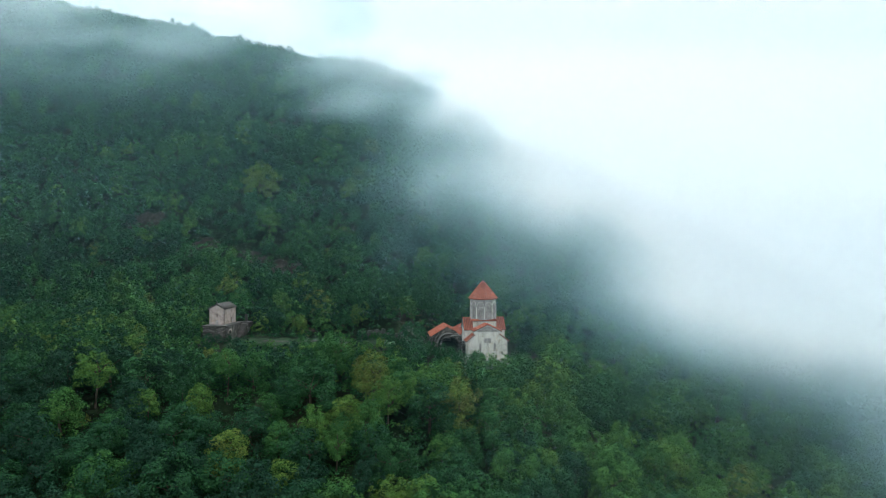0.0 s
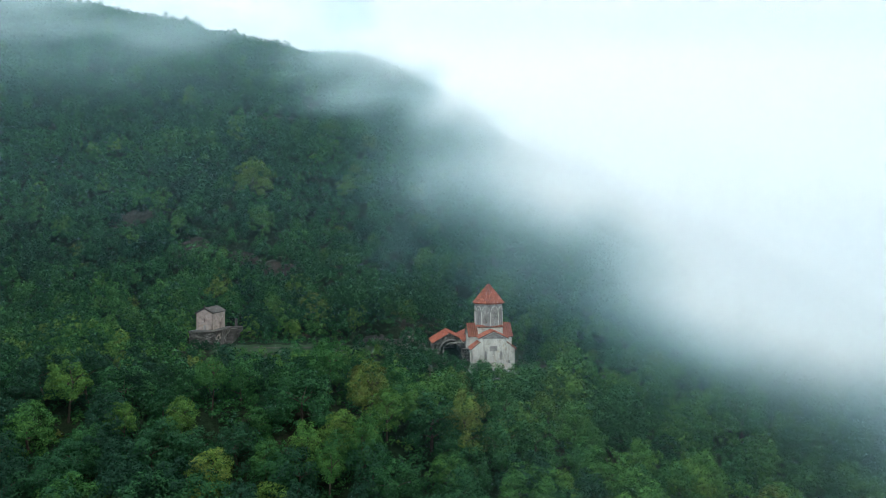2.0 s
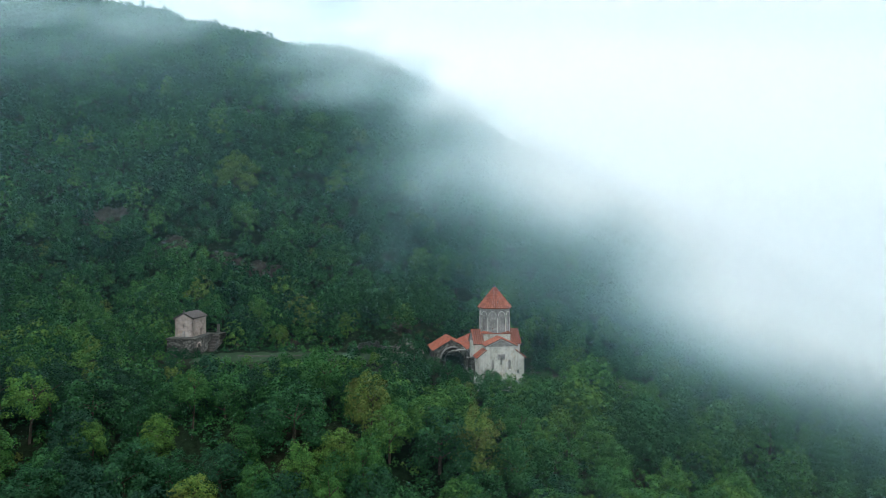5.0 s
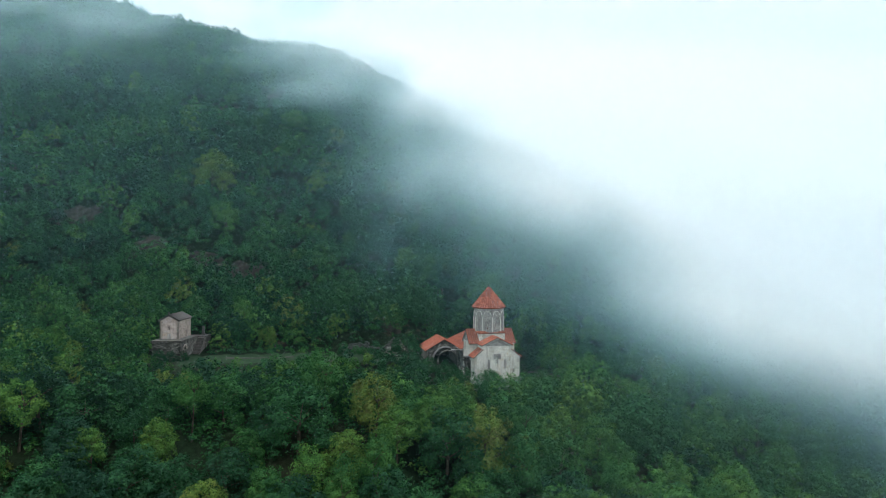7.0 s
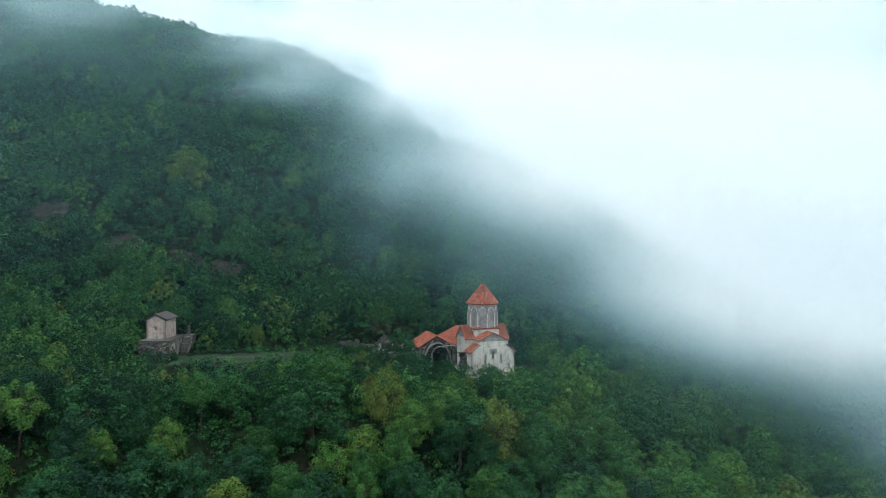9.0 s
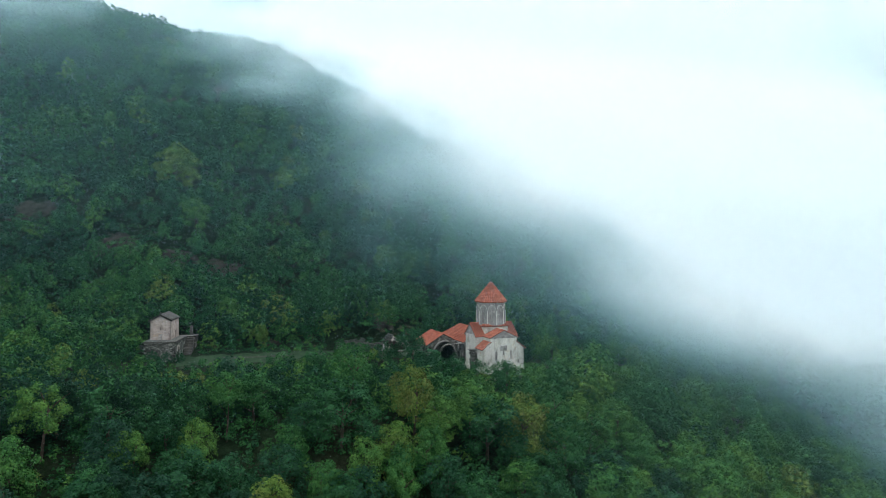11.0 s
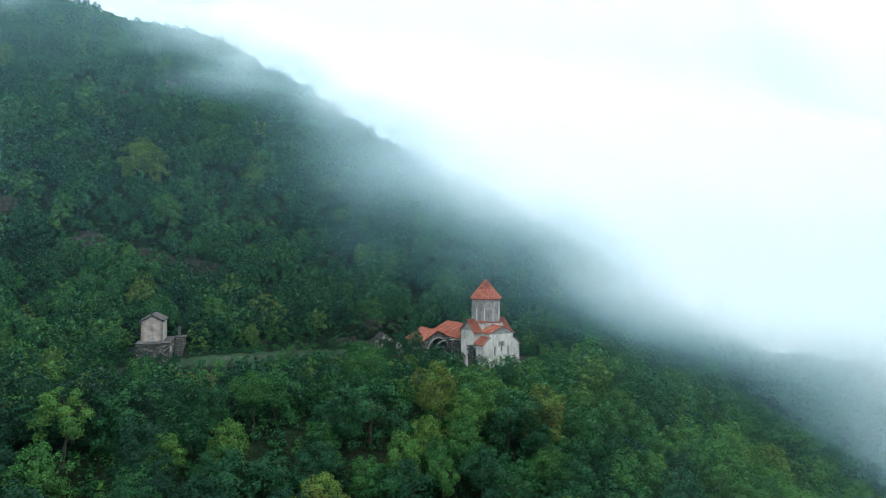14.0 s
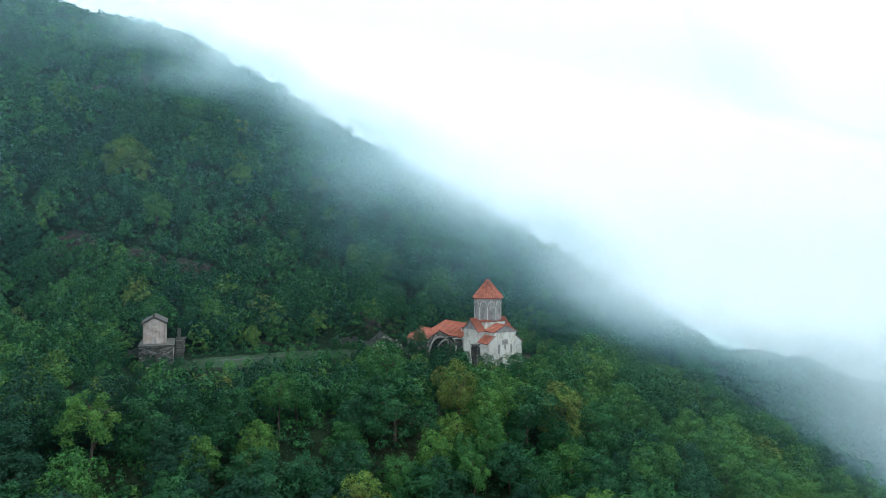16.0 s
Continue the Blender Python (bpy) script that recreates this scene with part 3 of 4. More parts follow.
        line = [Vector((x * 1.06, z, 0.04)) for x, z in arch(0, 10.6, 1.62, 4.45, 10, 0.12)[2:]]
        out = upright(apo * math.sin(a), -apo * math.cos(a), turn)
        band(bm, [out @ p for p in line], 0.16, 0.12)
        part("arch_moulding", bm, ASHLAR, drum)
    bm = bmesh.new()
    for r, z0, z1 in ((3.66, 15.55, 15.75), (3.8, 15.75, 15.92)):
        bmesh.ops.create_cone(bm, cap_ends=True, segments=40, radius1=r, radius2=r, depth=z1 - z0, matrix=pose(0, 0, (z0 + z1) / 2))
    part("drum_cornice", bm, GREY_ASHLAR, drum)
    cone = part("dome_roof", cone_roof(bmesh.new(), 4.0, 15.95, 20.85), TILE, ch, "conical red tile roof")
    bm = bmesh.new()
    bmesh.ops.create_cone(bm, cap_ends=True, segments=8, radius1=0.28, radius2=0.12, depth=0.35, matrix=pose(0, 0, 20.9))
    bmesh.ops.create_icosphere(bm, subdivisions=1, radius=0.2, matrix=pose(0, 0, 21.2))
    part("finial", bm, IRON, cone, "small dark finial")
    # stepped footing
    bm = bmesh.new()
    box(bm, -5.75, 5.75, -7.65, 7.6, -2.6, 0.15)
    box(bm, -5.58, 5.58, -7.48, 7.5, 0.15, 0.45)
    part("footing", bm, ASHLAR, ch)
    return ch


def build_hall():
    """The hall built against the church's west end."""
    h = thing("gavit_hall", CHURCH, "low stone hall with a red tile roof joined to the church", "church hall")
    part("south_wall", plate([(-20.2, -1), (-3.4, -1), (-3.4, 5.3), (-20.2, 5.3)], [arch(-6.6, 0.2, 1.6, 3.0)], upright(-5.75, 0, -90), 0.6), RUBBLE, h)
    part("north_wall", plate([(7.3, -1), (20.2, -1), (20.2, 5.3), (7.3, 5.3)], [], upright(5.75, 0, 90), 0.6), RUBBLE, h)
    part("west_wall", plate([(-5.75, -1), (5.75, -1), (5.75, 5.3), (0, 7.9), (-5.75, 5.3)], [rect(0, 0.5, 1.4, 2.4)], upright(0, 20.2, 180), 0.6), RUBBLE, h)
    for sx, y0 in ((-1, 3.5), (1, 7.4)):
        part("roof_slope", tiled_slope(bmesh.new(), (sx * 6.15, y0, 5.42), (sx * 6.15, 20.5, 5.42), (0, 20.5, 8.2), (0, y0, 8.2)), TILE, h)
    part("ridge", ridge_roll(bmesh.new(), (0, 7.4, 8.2), (0, 20.5, 8.2)), TILE, h)
    part("eave_beam", box(bmesh.new(), -6.05, -5.8, 3.5, 10.0, 5.0, 5.2), TIMBER, h, "weathered timber under the eave")
    return h


def build_porch():
    p = thing("vaulted_porch", CHURCH, "grey rubble porch with wide arch and red tile roof", "porch")
    gable = [(-13.3, -1.2), (-5.2, -1.2), (-5.2, 4.95), (-9.0, 6.75), (-13.3, 4.25)]
    part("east_wall", plate(gable, [arch(-8.6, -0.8, 5.8, 5.75, 16)], upright(0, 9.9, 0), 0.9), PATCHED_RUBBLE, p)
    part("south_wall", plate([(-19.3, -1.2), (-9.9, -1.2), (-9.9, 4.25), (-19.3, 4.25)], [], upright(-13.3, 0, -90), 0.7), PATCHED_RUBBLE, p, "pale patched rubble wall")
    part("west_wall", plate([(-x, z) for x, z in gable], [], upright(0, 19.3, 180), 0.7), RUBBLE, p)
    # barrel vault inside
    bm = bmesh.new()
    n = 14
    for i in range(n):
        a0, a1 = math.pi * i / n, math.pi * (i + 1) / n
        q = [(-8.6 + 3.0 * math.cos(a), y, 2.05 + 3.0 * math.sin(a)) for a in (a0, a1) for y in (10.7, 19.0)]
        v = [bm.verts.new(c) for c in q]
        bm.faces.new((v[0], v[1], v[3], v[2]))
    part("vault", bm, RUBBLE, p)
    part("voussoirs", band(bmesh.new(), [(-8.6 + 3.05 * math.cos(a), 9.86, 2.05 + 3.05 * math.sin(a)) for a in np.linspace(0.05, math.pi - 0.05, 19)], 0.34, 0.36), GREY_ASHLAR, p, "grey cut stones round the arch")
    part("roof_slope", tiled_slope(bmesh.new(), (-13.8, 9.55, 4.2), (-13.8, 19.6, 4.2), (-9.0, 19.6, 7.05), (-9.0, 9.55, 7.05)), TILE, p)
    part("roof_slope", tiled_slope(bmesh.new(), (-5.5, 9.55, 5.25), (-5.5, 19.6, 5.25), (-9.0, 19.6, 7.05), (-9.0, 9.55, 7.05)), TILE, p)
    part("ridge", ridge_roll(bmesh.new(), (-9.0, 9.55, 7.05), (-9.0, 19.6, 7.05)), TILE, p)
    # a slender rib of a fallen bay in front
    bm = band(bmesh.new(), [(-8.5 + 2.55 * math.cos(a), 7.0, 1.95 + 2.65 * math.sin(a)) for a in np.linspace(0, math.pi, 21)], 0.5, 0.26)
    box(bm, -6.15, -5.7, 6.75, 7.25, -1.2, 5.1)
    box(bm, -11.2, -10.8, 6.75, 7.25, -1.2, 1.97)
    part("rib_arch", bm, PATCHED_RUBBLE, p, "slender grey stone rib of a fallen bay")
    part("coping", box(bmesh.new(), -8.3, -5.6, 4.1, 4.55, 5.05, 5.25), TIMBER, p, "pale plank over the rib")
    return p


def build_stub():
    s = thing("ruined_pier", CHURCH, "crumbling grey stone pier against the church wall", "ruin")
    g = np.random.RandomState(4)
    for i in range(34):
        bm = bmesh.new()
        x, y, z = -6.1 + g.uniform(-0.5, 0.45), -2.9 + g.uniform(-1.3, 1.3), 0.1 + 0.13 * i
        w, d, h = g.uniform(0.3, 0.6), g.uniform(0.35, 0.75), 0.17
        box(bm, x - w / 2, x + w / 2, y - d / 2, y + d / 2, z - h, z + h)
        bmesh.ops.rotate(bm, verts=bm.verts, cent=(x, y, z), matrix=Euler((g.normal(0, 0.08), g.normal(0, 0.08), g.uniform(0, 3))).to_matrix())
        part("stone", bm, SLATE, s)
    part("core", box(bmesh.new(), -6.4, -5.42, -4.0, -1.9, -2.0, 3.9), RUBBLE, s)
    part("cap_slab", box(bmesh.new(), -7.3, -5.4, -4.1, -2.4, 4.42, 4.6), SLATE, s, "projecting grey slab")
    return s


build_church()
build_hall()
build_porch()
build_stub()

# ---- the two-storey chapel ----
CHAPEL = pose(-67.9, 204.8, 2.3, 0, 0, -6)


def build_chapel():
    c = thing("chapel", CHAPEL, "small pinkish stone gabled chapel on a rubble lower storey", "chapel")
    front = [(-2.4, 4.8), (2.4, 4.8), (2.4, 9.6), (0, 10.75), (-2.4, 9.6)]
    part("front_wall", plate(front, [rect(0, 7.2, 0.38, 1.0)], upright(0, -4.0, 0), 0.5), PINK_ASHLAR, c)
    part("back_wall", plate(front, [], upright(0, 4.0, 180), 0.5), PINK_ASHLAR, c)
    side = [(-4.0, 4.8), (4.0, 4.8), (4.0, 9.6), (-4.0, 9.6)]
    part("side_wall", plate(side, [rect(0.9, 4.95, 0.75, 1.75)], upright(2.4, 0, 90), 0.5), PINK_ASHLAR, c)
    part("side_wall", plate(side, [], upright(-2.4, 0, -90), 0.5), PINK_ASHLAR, c)
    part("corner_shaft", band(bmesh.new(), [(-0.05, -4.03, 4.9), (-0.05, -4.03, 6.3)], 0.9, 0.1), GREY_ASHLAR, c, "grey carved slab on the front")
    bm = bmesh.new()
    for s in (-1, 1):
        a = [(s * 2.75, -4.3, 9.5), (s * 2.75, 4.3, 9.5), (0, 4.3, 10.95), (0, -4.3, 10.95)]
        lo = [bm.verts.new(Vector(v)) for v in a]
        hi = [bm.verts.new(Vector(v) + Vector((0, 0, 0.24))) for v in a]
        bm.faces.new(hi)
        bm.faces.new(lo)
        for i in range(4):
            bm.faces.new((lo[i - 1], lo[i], hi[i], hi[i - 1]))
    part("roof", bm, SLATE, c, "dark mossy stone slab roof")
    bm = bmesh.new()
    g = np.random.RandomState(9)
    for s in (-1, 1):
        for r in range(5):
            for k in range(11):
                f0, f1 = r / 5, (r + 1.1) / 5
                y = -4.3 + 8.6 * (k + 0.5) / 11
                box_z = lambda f: 9.5 + 1.45 * f + 0.25 + g.uniform(0, 0.03)
                v = [bm.verts.new(p) for p in ((s * 2.75 * (1 - f0), y - 0.36, box_z(f0) + 0.07), (s * 2.75 * (1 - f0), y + 0.36, box_z(f0) + 0.07),
                                               (s * 2.75 * (1 - min(1, f1)), y + 0.36, box_z(f1) - 0.02), (s * 2.75 * (1 - min(1, f1)), y - 0.36, box_z(f1) - 0.02))]
                bm.faces.new(v)
    part("roof_slabs", bm, SLATE, c)
    part("roof_cornice", band(bmesh.new(), [(-2.7, -4.1, 9.42), (0, -4.1, 10.86), (2.7, -4.1, 9.42)], 0.34, 0.22), SLATE, c)
    bm = bmesh.new()
    bmesh.ops.create_cone(bm, cap_ends=True, segments=6, radius1=0.26, radius2=0.14, depth=0.75, matrix=pose(0, -4.1, 11.45))
    part("ridge_stone", bm, SLATE, c, "small upright stone on the gable")
    # lower storey, with its terrace slab
    low = part("lower_storey", plate([(-3.0, -2.5), (4.1, -2.5), (4.1, 4.55), (-3.0, 4.55)], [], upright(0, -7.1, 0), 0.8), RUBBLE, c, "dark rough rubble lower storey")
    part("lower_wall", plate([(-7.1, -2.5), (5.1, -2.5), (5.1, 4.55), (-7.1, 4.55)], [arch(-4.2, -0.2, 2.0, 3.6), arch(2.4, -0.2, 1.8, 3.2)], upright(4.1, 0, 90), 0.8), RUBBLE, low)
    part("lower_wall", plate([(-5.1, -2.5), (7.1, -2.5), (7.1, 4.55), (-5.1, 4.55)], [], upright(-3.0, 0, -90), 0.8), RUBBLE, low)
    part("lower_wall", plate([(-4.1, -2.5), (3.0, -2.5), (3.0, 4.55), (-4.1, 4.55)], [], upright(0, 5.1, 180), 0.8), RUBBLE, low)
    part("terrace_slab", box(bmesh.new(), -3.25, 4.35, -7.35, 5.3, 4.5, 4.86), SLATE, c, "worn grey stone terrace slab")
    part("arch_ring", band(bmesh.new(), [(4.14, -4.2 + 1.12 * math.cos(a), 2.4 + 1.12 * math.sin(a)) for a in np.linspace(0, math.pi, 11)], 0.3, 0.26), PINK_ASHLAR, low, "cut stones round the doorway")
    return c


def build_stair():
    s = thing("stone_stair", CHAPEL, "grey stone stair and wall beside the chapel", "stairs")
    part("stair_wall", box(bmesh.new(), 4.5, 6.6, 3.6, 7.2, -2.0, 4.6), RUBBLE, s)
    for i in range(12):
        part("step", box(bmesh.new(), 4.45, 6.3, 3.3 - 0.34 * i, 3.66 - 0.34 * i, -2.0, 4.3 - 0.36 * i), SLATE, s)
    part("top_slab", box(bmesh.new(), 4.4, 6.8, 3.5, 7.3, 4.6, 4.8), SLATE, s)
    return s


def build_slab(m, w, h, label, material):
    s = thing("cross_stone", m, label, "stone slab", "standing stone slabs")
    bm = box(bmesh.new(), -w / 2, w / 2, -0.12, 0.12, -0.2, h)
    bmesh.ops.bevel(bm, geom=bm.edges[:], offset=0.04, segments=1, affect="EDGES")
    part("slab", bm, material, s)
    part("base", box(bmesh.new(), -w * 0.75, w * 0.75, -0.3, 0.3, -0.5, 0.12), SLATE, s)
    return s


build_chapel()
build_stair()
build_slab(CHAPEL @ pose(5.2, 5.6, 4.9, 0, 0, 3), 0.75, 2.3, "upright grey carved slab on the chapel terrace", SLATE)


def dry_wall(name, a, b, h0, h1, label, seed, thick=0.9, material=None, ruin=1.6):
    """A dry stone wall from a to b on the plan, with tops between h0 and h1, of single stones."""
    a, b = Vector(a), Vector(b)
    w = thing(name, Matrix.Identity(4), label, "stone wall")
    g = np.random.RandomState(seed)
    length = (b - a).length
    d = (b - a).normalized()
    nrm = Vector((d.y, -d.x, 0))
    stones = []
    bm0 = bmesh.new()
    box(bm0, -0.5, 0.5, -0.5, 0.5, -0.5, 0.5)
    bmesh.ops.bevel(bm0, geom=bm0.edges[:], offset=0.13, segments=1, affect="EDGES")
    me = bpy.data.meshes.new("stone")
    bm0.to_mesh(me)
    bm0.free()
    me.materials.append(material or RUBBLE)
    foot = [float(ground(a.x + d.x * s, a.y + d.y * s)) for s in np.linspace(0, length, 20)]
    s = 0.0
    rows = 9
    dip = [0.0]
    for _ in range(40):
        dip.append(min(ruin, max(0.0, dip[-1] + g.normal(0, 0.35 * ruin))))
    for r in range(rows):
        s = g.uniform(-0.4, 0)
        while s < length:
            wd = g.uniform(0.35, 0.85)
            f = min(1, max(0, s / length))
            z0 = foot[int(f * 19)] - 0.3
            top = h0 + (h1 - h0) * f
            hh = (top - z0) / rows
            if hh > 0.06 and r < rows - dip[int(f * 40)] - 0.5 * g.uniform():
                ob = new("stone", me)
                p = a + d * (s + wd / 2) + nrm * g.uniform(-0.08, 0.08)
                ob.matrix_world = pose(p.x, p.y, z0 + hh * (r + 0.5), g.normal(0, 3), g.normal(0, 3), math.degrees(math.atan2(d.y, d.x)) + g.normal(0, 4)) @ Matrix.Diagonal((wd, thick * g.uniform(0.85, 1.1), hh * 1.04, 1))
                ob.parent = w
                stones.append(ob)
            s += wd * 0.97
    return w


dry_wall("retaining_wall", (-25, 204.6, 0), (-9.5, 204.2, 0), 4.6, 6.9, "ruined grey dry stone retaining wall under the bank", 11, material=DARK_RUBBLE, ruin=5.5)
dry_wall("field_wall", CHAPEL @ Vector((-7.0, 1.6, 0)), CHAPEL @ Vector((-3.2, 1.6, 0)), 5.0, 6.0, "low dark rubble wall beside the chapel", 12, material=DARK_RUBBLE)


def build_rubble():
    r = thing("rubble_heap", pose(-9.6, 202.6, 0), "heap of fallen brown and grey stones by the porch", "rubble")
    g = np.random.RandomState(21)
    meshes = []
    for k in range(4):
        bm = bmesh.new()
        bmesh.ops.create_icosphere(bm, subdivisions=1, radius=0.5)
        for v in bm.verts:
            v.co *= g.uniform(0.75, 1.2)
        me = bpy.data.meshes.new("stone")
        bm.to_mesh(me)
        bm.free()
        me.materials.append((RUBBLE, PINK_ASHLAR, SLATE, EARTH)[k])
        meshes.append(me)
    for i in range(150):
        x, y = g.normal(0, 2.0), g.normal(0.6, 1.2)
        h = max(0.0, 2.6 - 0.5 * abs(x) - 0.9 * max(0, -y)) * g.uniform(0.2, 1)
        ob = new("stone", meshes[g.randint(4)])
        z = float(ground(x - 9.6, y + 202.6)) + h + 0.1
        k = g.uniform(0.35, 0.85)
        ob.matrix_basis = pose(x, y, z, *g.uniform(0, 360, 3)) @ Matrix.Diagonal((k, k * g.uniform(0.6, 1), k * 0.7, 1))
        ob.parent = r
    bm = bmesh.new()
    bmesh.ops.create_icosphere(bm, subdivisions=2, radius=1.0, matrix=Matrix.Diagonal((3.6, 2.2, 2.4, 1)))
    for v in bm.verts:
        v.co += Vector(g.normal(0, 0.12, 3))
    ob = part("core", bm, EARTH, r)
    ob.location = (0, 0.9, 2.4)
    return r


build_rubble()
for k, (x, y, w, h, tone, words) in enumerate(((-14.3, 202.8, 0.7, 1.1, SLATE, "short grey stone slab by the ruined wall"), (-12.6, 202.2, 1.0, 1.7, GREY_ASHLAR, "grey upright carved stone slab by the rubble"),
                                            (-7.4, 200.6, 0.6, 1.0, GREY_ASHLAR, "small grey stone slab near the porch"))):
    build_slab(pose(x, y, float(ground(x, y)) + 0.1, 0, 0, -8 + 7 * k), w, h, words, tone)
plinth = thing("stone_platform", pose(-10.5, 199.3, float(ground(-10.5, 199.3)), 0, 0, -4), "low pale stone platform on the grass terrace", "platform")
part("platform_top", box(bmesh.new(), -3.4, 3.4, -1.1, 1.0, -0.6, 0.3), SLATE, plinth)

# ---- track and grass on the terrace ----


def ribbon(name, line, width, material, lift, label, category):
    pts = [Vector(p) for p in line]
    co, quads = [], []
    dense = []
    for p, q in zip(pts, pts[1:]):
        n = max(2, int((q - p).length / 1.2))
        dense += [p.lerp(q, i / n) for i in range(n)]
    dense.append(pts[-1])
    g = np.random.RandomState(len(name))
    for i, p in enumerate(dense):
        d = (dense[min(i + 1, len(dense) - 1)] - dense[max(i - 1, 0)]).normalized()
        s = Vector((-d.y, d.x, 0))
        w = width * (1 + 0.12 * g.normal())
        for k in range(5):
            e = p + s * w * (k / 4 - 0.5)
            co.append((e.x, e.y, float(ground(e.x, e.y)) + lift + (0.03 if 0 < k < 4 else -0.02)))
    for i in range(len(dense) - 1):
        for k in range(4):
            j = i * 5 + k
            quads.append((j, j + 5, j + 6, j + 1))
    me = raw_mesh(name, np.array(co), np.array(quads))
    me.materials.append(material)
    return tagged(new(name, me), label, category, kind="structure")


ribbon("grass_verge", [(-64, 197.5, 0), (-50, 198, 0), (-30, 198, 0), (-10, 197, 0), (-2, 193, 0)], 11.0, GRASS, 0.07, "green grass of the terrace", "grass")
ribbon("track", [(-54, 199.5, 0), (-48, 198.7, 0), (-42, 199, 0), (-37, 199.6, 0)], 1.7, GRAVEL, 0.16, "worn gravel track over the terrace", "track")
ribbon("earth_track", [(17.5, 190, 0), (24, 186, 0), (34, 183, 0), (46, 184, 0)], 3.6, EARTH, 0.12, "brown earth track beside the church", "track")

# ---- the forest ----


def crown_leaves(g, count, size, clumps, tall=1.1, ragged=0.25):
    """Leaf sprays of an uneven egg-shaped crown, 1 in radius and tall in half height, round the origin: an array (count, 3, 3).
    The leaves gather in flattened sprays that the limbs hold out in tiers, with gaps between them."""
    h = np.linspace(-0.9, 0.9, clumps) + g.uniform(-0.1, 0.1, clumps)
    a = np.arange(clumps) * 2.4 + g.uniform(0, 1.1, clumps)
    wide = np.sqrt(np.clip(1 - ((h + 0.25) / 1.2) ** 2, 0.01, 1)) * g.uniform(0.5, 1.0, clumps) * (1 + 0.2 * np.cos(a * 1.0 + g.uniform(0, 6)))
    c = np.stack([np.cos(a) * wide, np.sin(a) * wide, h * tall], -1)
    rad = g.uniform(0.17, 0.36, clumps) * np.where(h > 0.6, 0.8, 1.0)
    c[0], rad[0] = (0, 0, -0.1), 0.5
    pick = g.choice(clumps, count, p=rad ** 2 / (rad ** 2).sum())
    d = g.normal(size=(count, 3)) + c[pick] * (0.8, 0.8, 0.3) + (0, 0, 0.75)
    d /= np.linalg.norm(d, axis=1)[:, None]
    p = c[pick] + d * rad[pick][:, None] * (1.1, 1.1, 0.72) * g.uniform(0.7, 1.0 + ragged, (count, 1))
    p[:, 2] -= 0.3 * rad[pick] * np.hypot(d[:, 0], d[:, 1]) ** 2
    n = d + 0.4 * p + g.normal(0, 0.28, (count, 3)) + (0, 0, 0.25)
    n /= np.linalg.norm(n, axis=1)[:, None]
    u = np.cross(n, g.normal(size=(count, 3)))
    u /= np.linalg.norm(u, axis=1)[:, None]
    v = np.cross(n, u)
    s = size * g.uniform(0.6, 1.4, (count, 1))
    droop = n * s * 0.2
    return np.stack([p - u * s * 0.55 - droop, p + u * s * 0.55 - droop, p + v * s * 0.85], 1)


def tube(bm, pts, radii, sides=6):
    rings = []
    for i, p in enumerate(pts):
        d = (pts[min(i + 1, len(pts) - 1)] - pts[max(i - 1, 0)]).normalized()
        a = d.orthogonal().normalized()
        b = d.cross(a)
        rings.append([bm.verts.new(p + (a * math.cos(2 * math.pi * k / sides) + b * math.sin(2 * math.pi * k / sides)) * radii[i]) for k in range(sides)])
    for r0, r1 in zip(rings, rings[1:]):
        for k in range(sides):
            bm.faces.new((r0[k - 1], r0[k], r1[k], r1[k - 1]))
    bm.faces.new(rings[-1])


def trunk_mesh(g, lean=0.1):
    """A tapered trunk 1.0 high to the crown's middle, with limbs that reach into the crown of radius 0.62."""
    bm = bmesh.new()
    top = Vector((g.normal(0, lean), g.normal(0, lean), 1.05))
    mid = top * 0.5 + Vector((g.normal(0, 0.03), g.normal(0, 0.03), 0))
    tube(bm, [Vector((0, 0, -0.12)), mid, top], [0.045, 0.032, 0.012], 7)
    for k in range(6):
        a = g.uniform(0, 6.28)
        f = g.uniform(0.4, 0.85)
        s = mid.lerp(top, f) if f > 0.5 else Vector((0, 0, 0)).lerp(mid, 2 * f)
        e = s + Vector((math.cos(a) * 0.42, math.sin(a) * 0.42, g.uniform(0.18, 0.4)))
        tube(bm, [s, s.lerp(e, 0.5) + Vector((0, 0, 0.03)), e], [0.02, 0.013, 0.004], 5)
    me = bpy.data.meshes.new("trunk")
    bm.to_mesh(me)
    bm.free()
    me.materials.append(BARK)
    return me


TREE_RNG = np.random.RandomState(77)
KINDS = 9
CROWNS, TRUNKS = [], []
for k in range(KINDS):
    q = crown_leaves(TREE_RNG, 4700, 0.071, 34 + 3 * k, tall=(0.95, 1.1, 1.3)[k % 3])
    me = raw_mesh("crown", q.reshape(-1, 3), np.arange(q.shape[0] * 3).reshape(-1, 3))
    me.materials.append(LEAF)
    CROWNS.append(me)
    TRUNKS.append(trunk_mesh(TREE_RNG))
MID = [crown_leaves(TREE_RNG, 640, 0.140, 22 + k, tall=(0.9, 1.05, 1.25)[k % 3]) for k in range(8)]
NEARBY = [crown_leaves(TREE_RNG, 1200, 0.112, 28 + 2 * k, tall=(0.9, 1.05, 1.25)[k % 3]) for k in range(8)]
FAR = [crown_leaves(TREE_RNG, 160, 0.27, 13 + k, tall=(0.8, 1.0, 1.2)[k % 3]) for k in range(8)]


def tone_words(t):
    for limit, words in ((0.2, "dark blue-green"), (0.4, "deep green"), (0.58, "fresh green"), (0.72, "yellow-green"), (2, "ochre-tinged")):
        if t < limit:
            return words


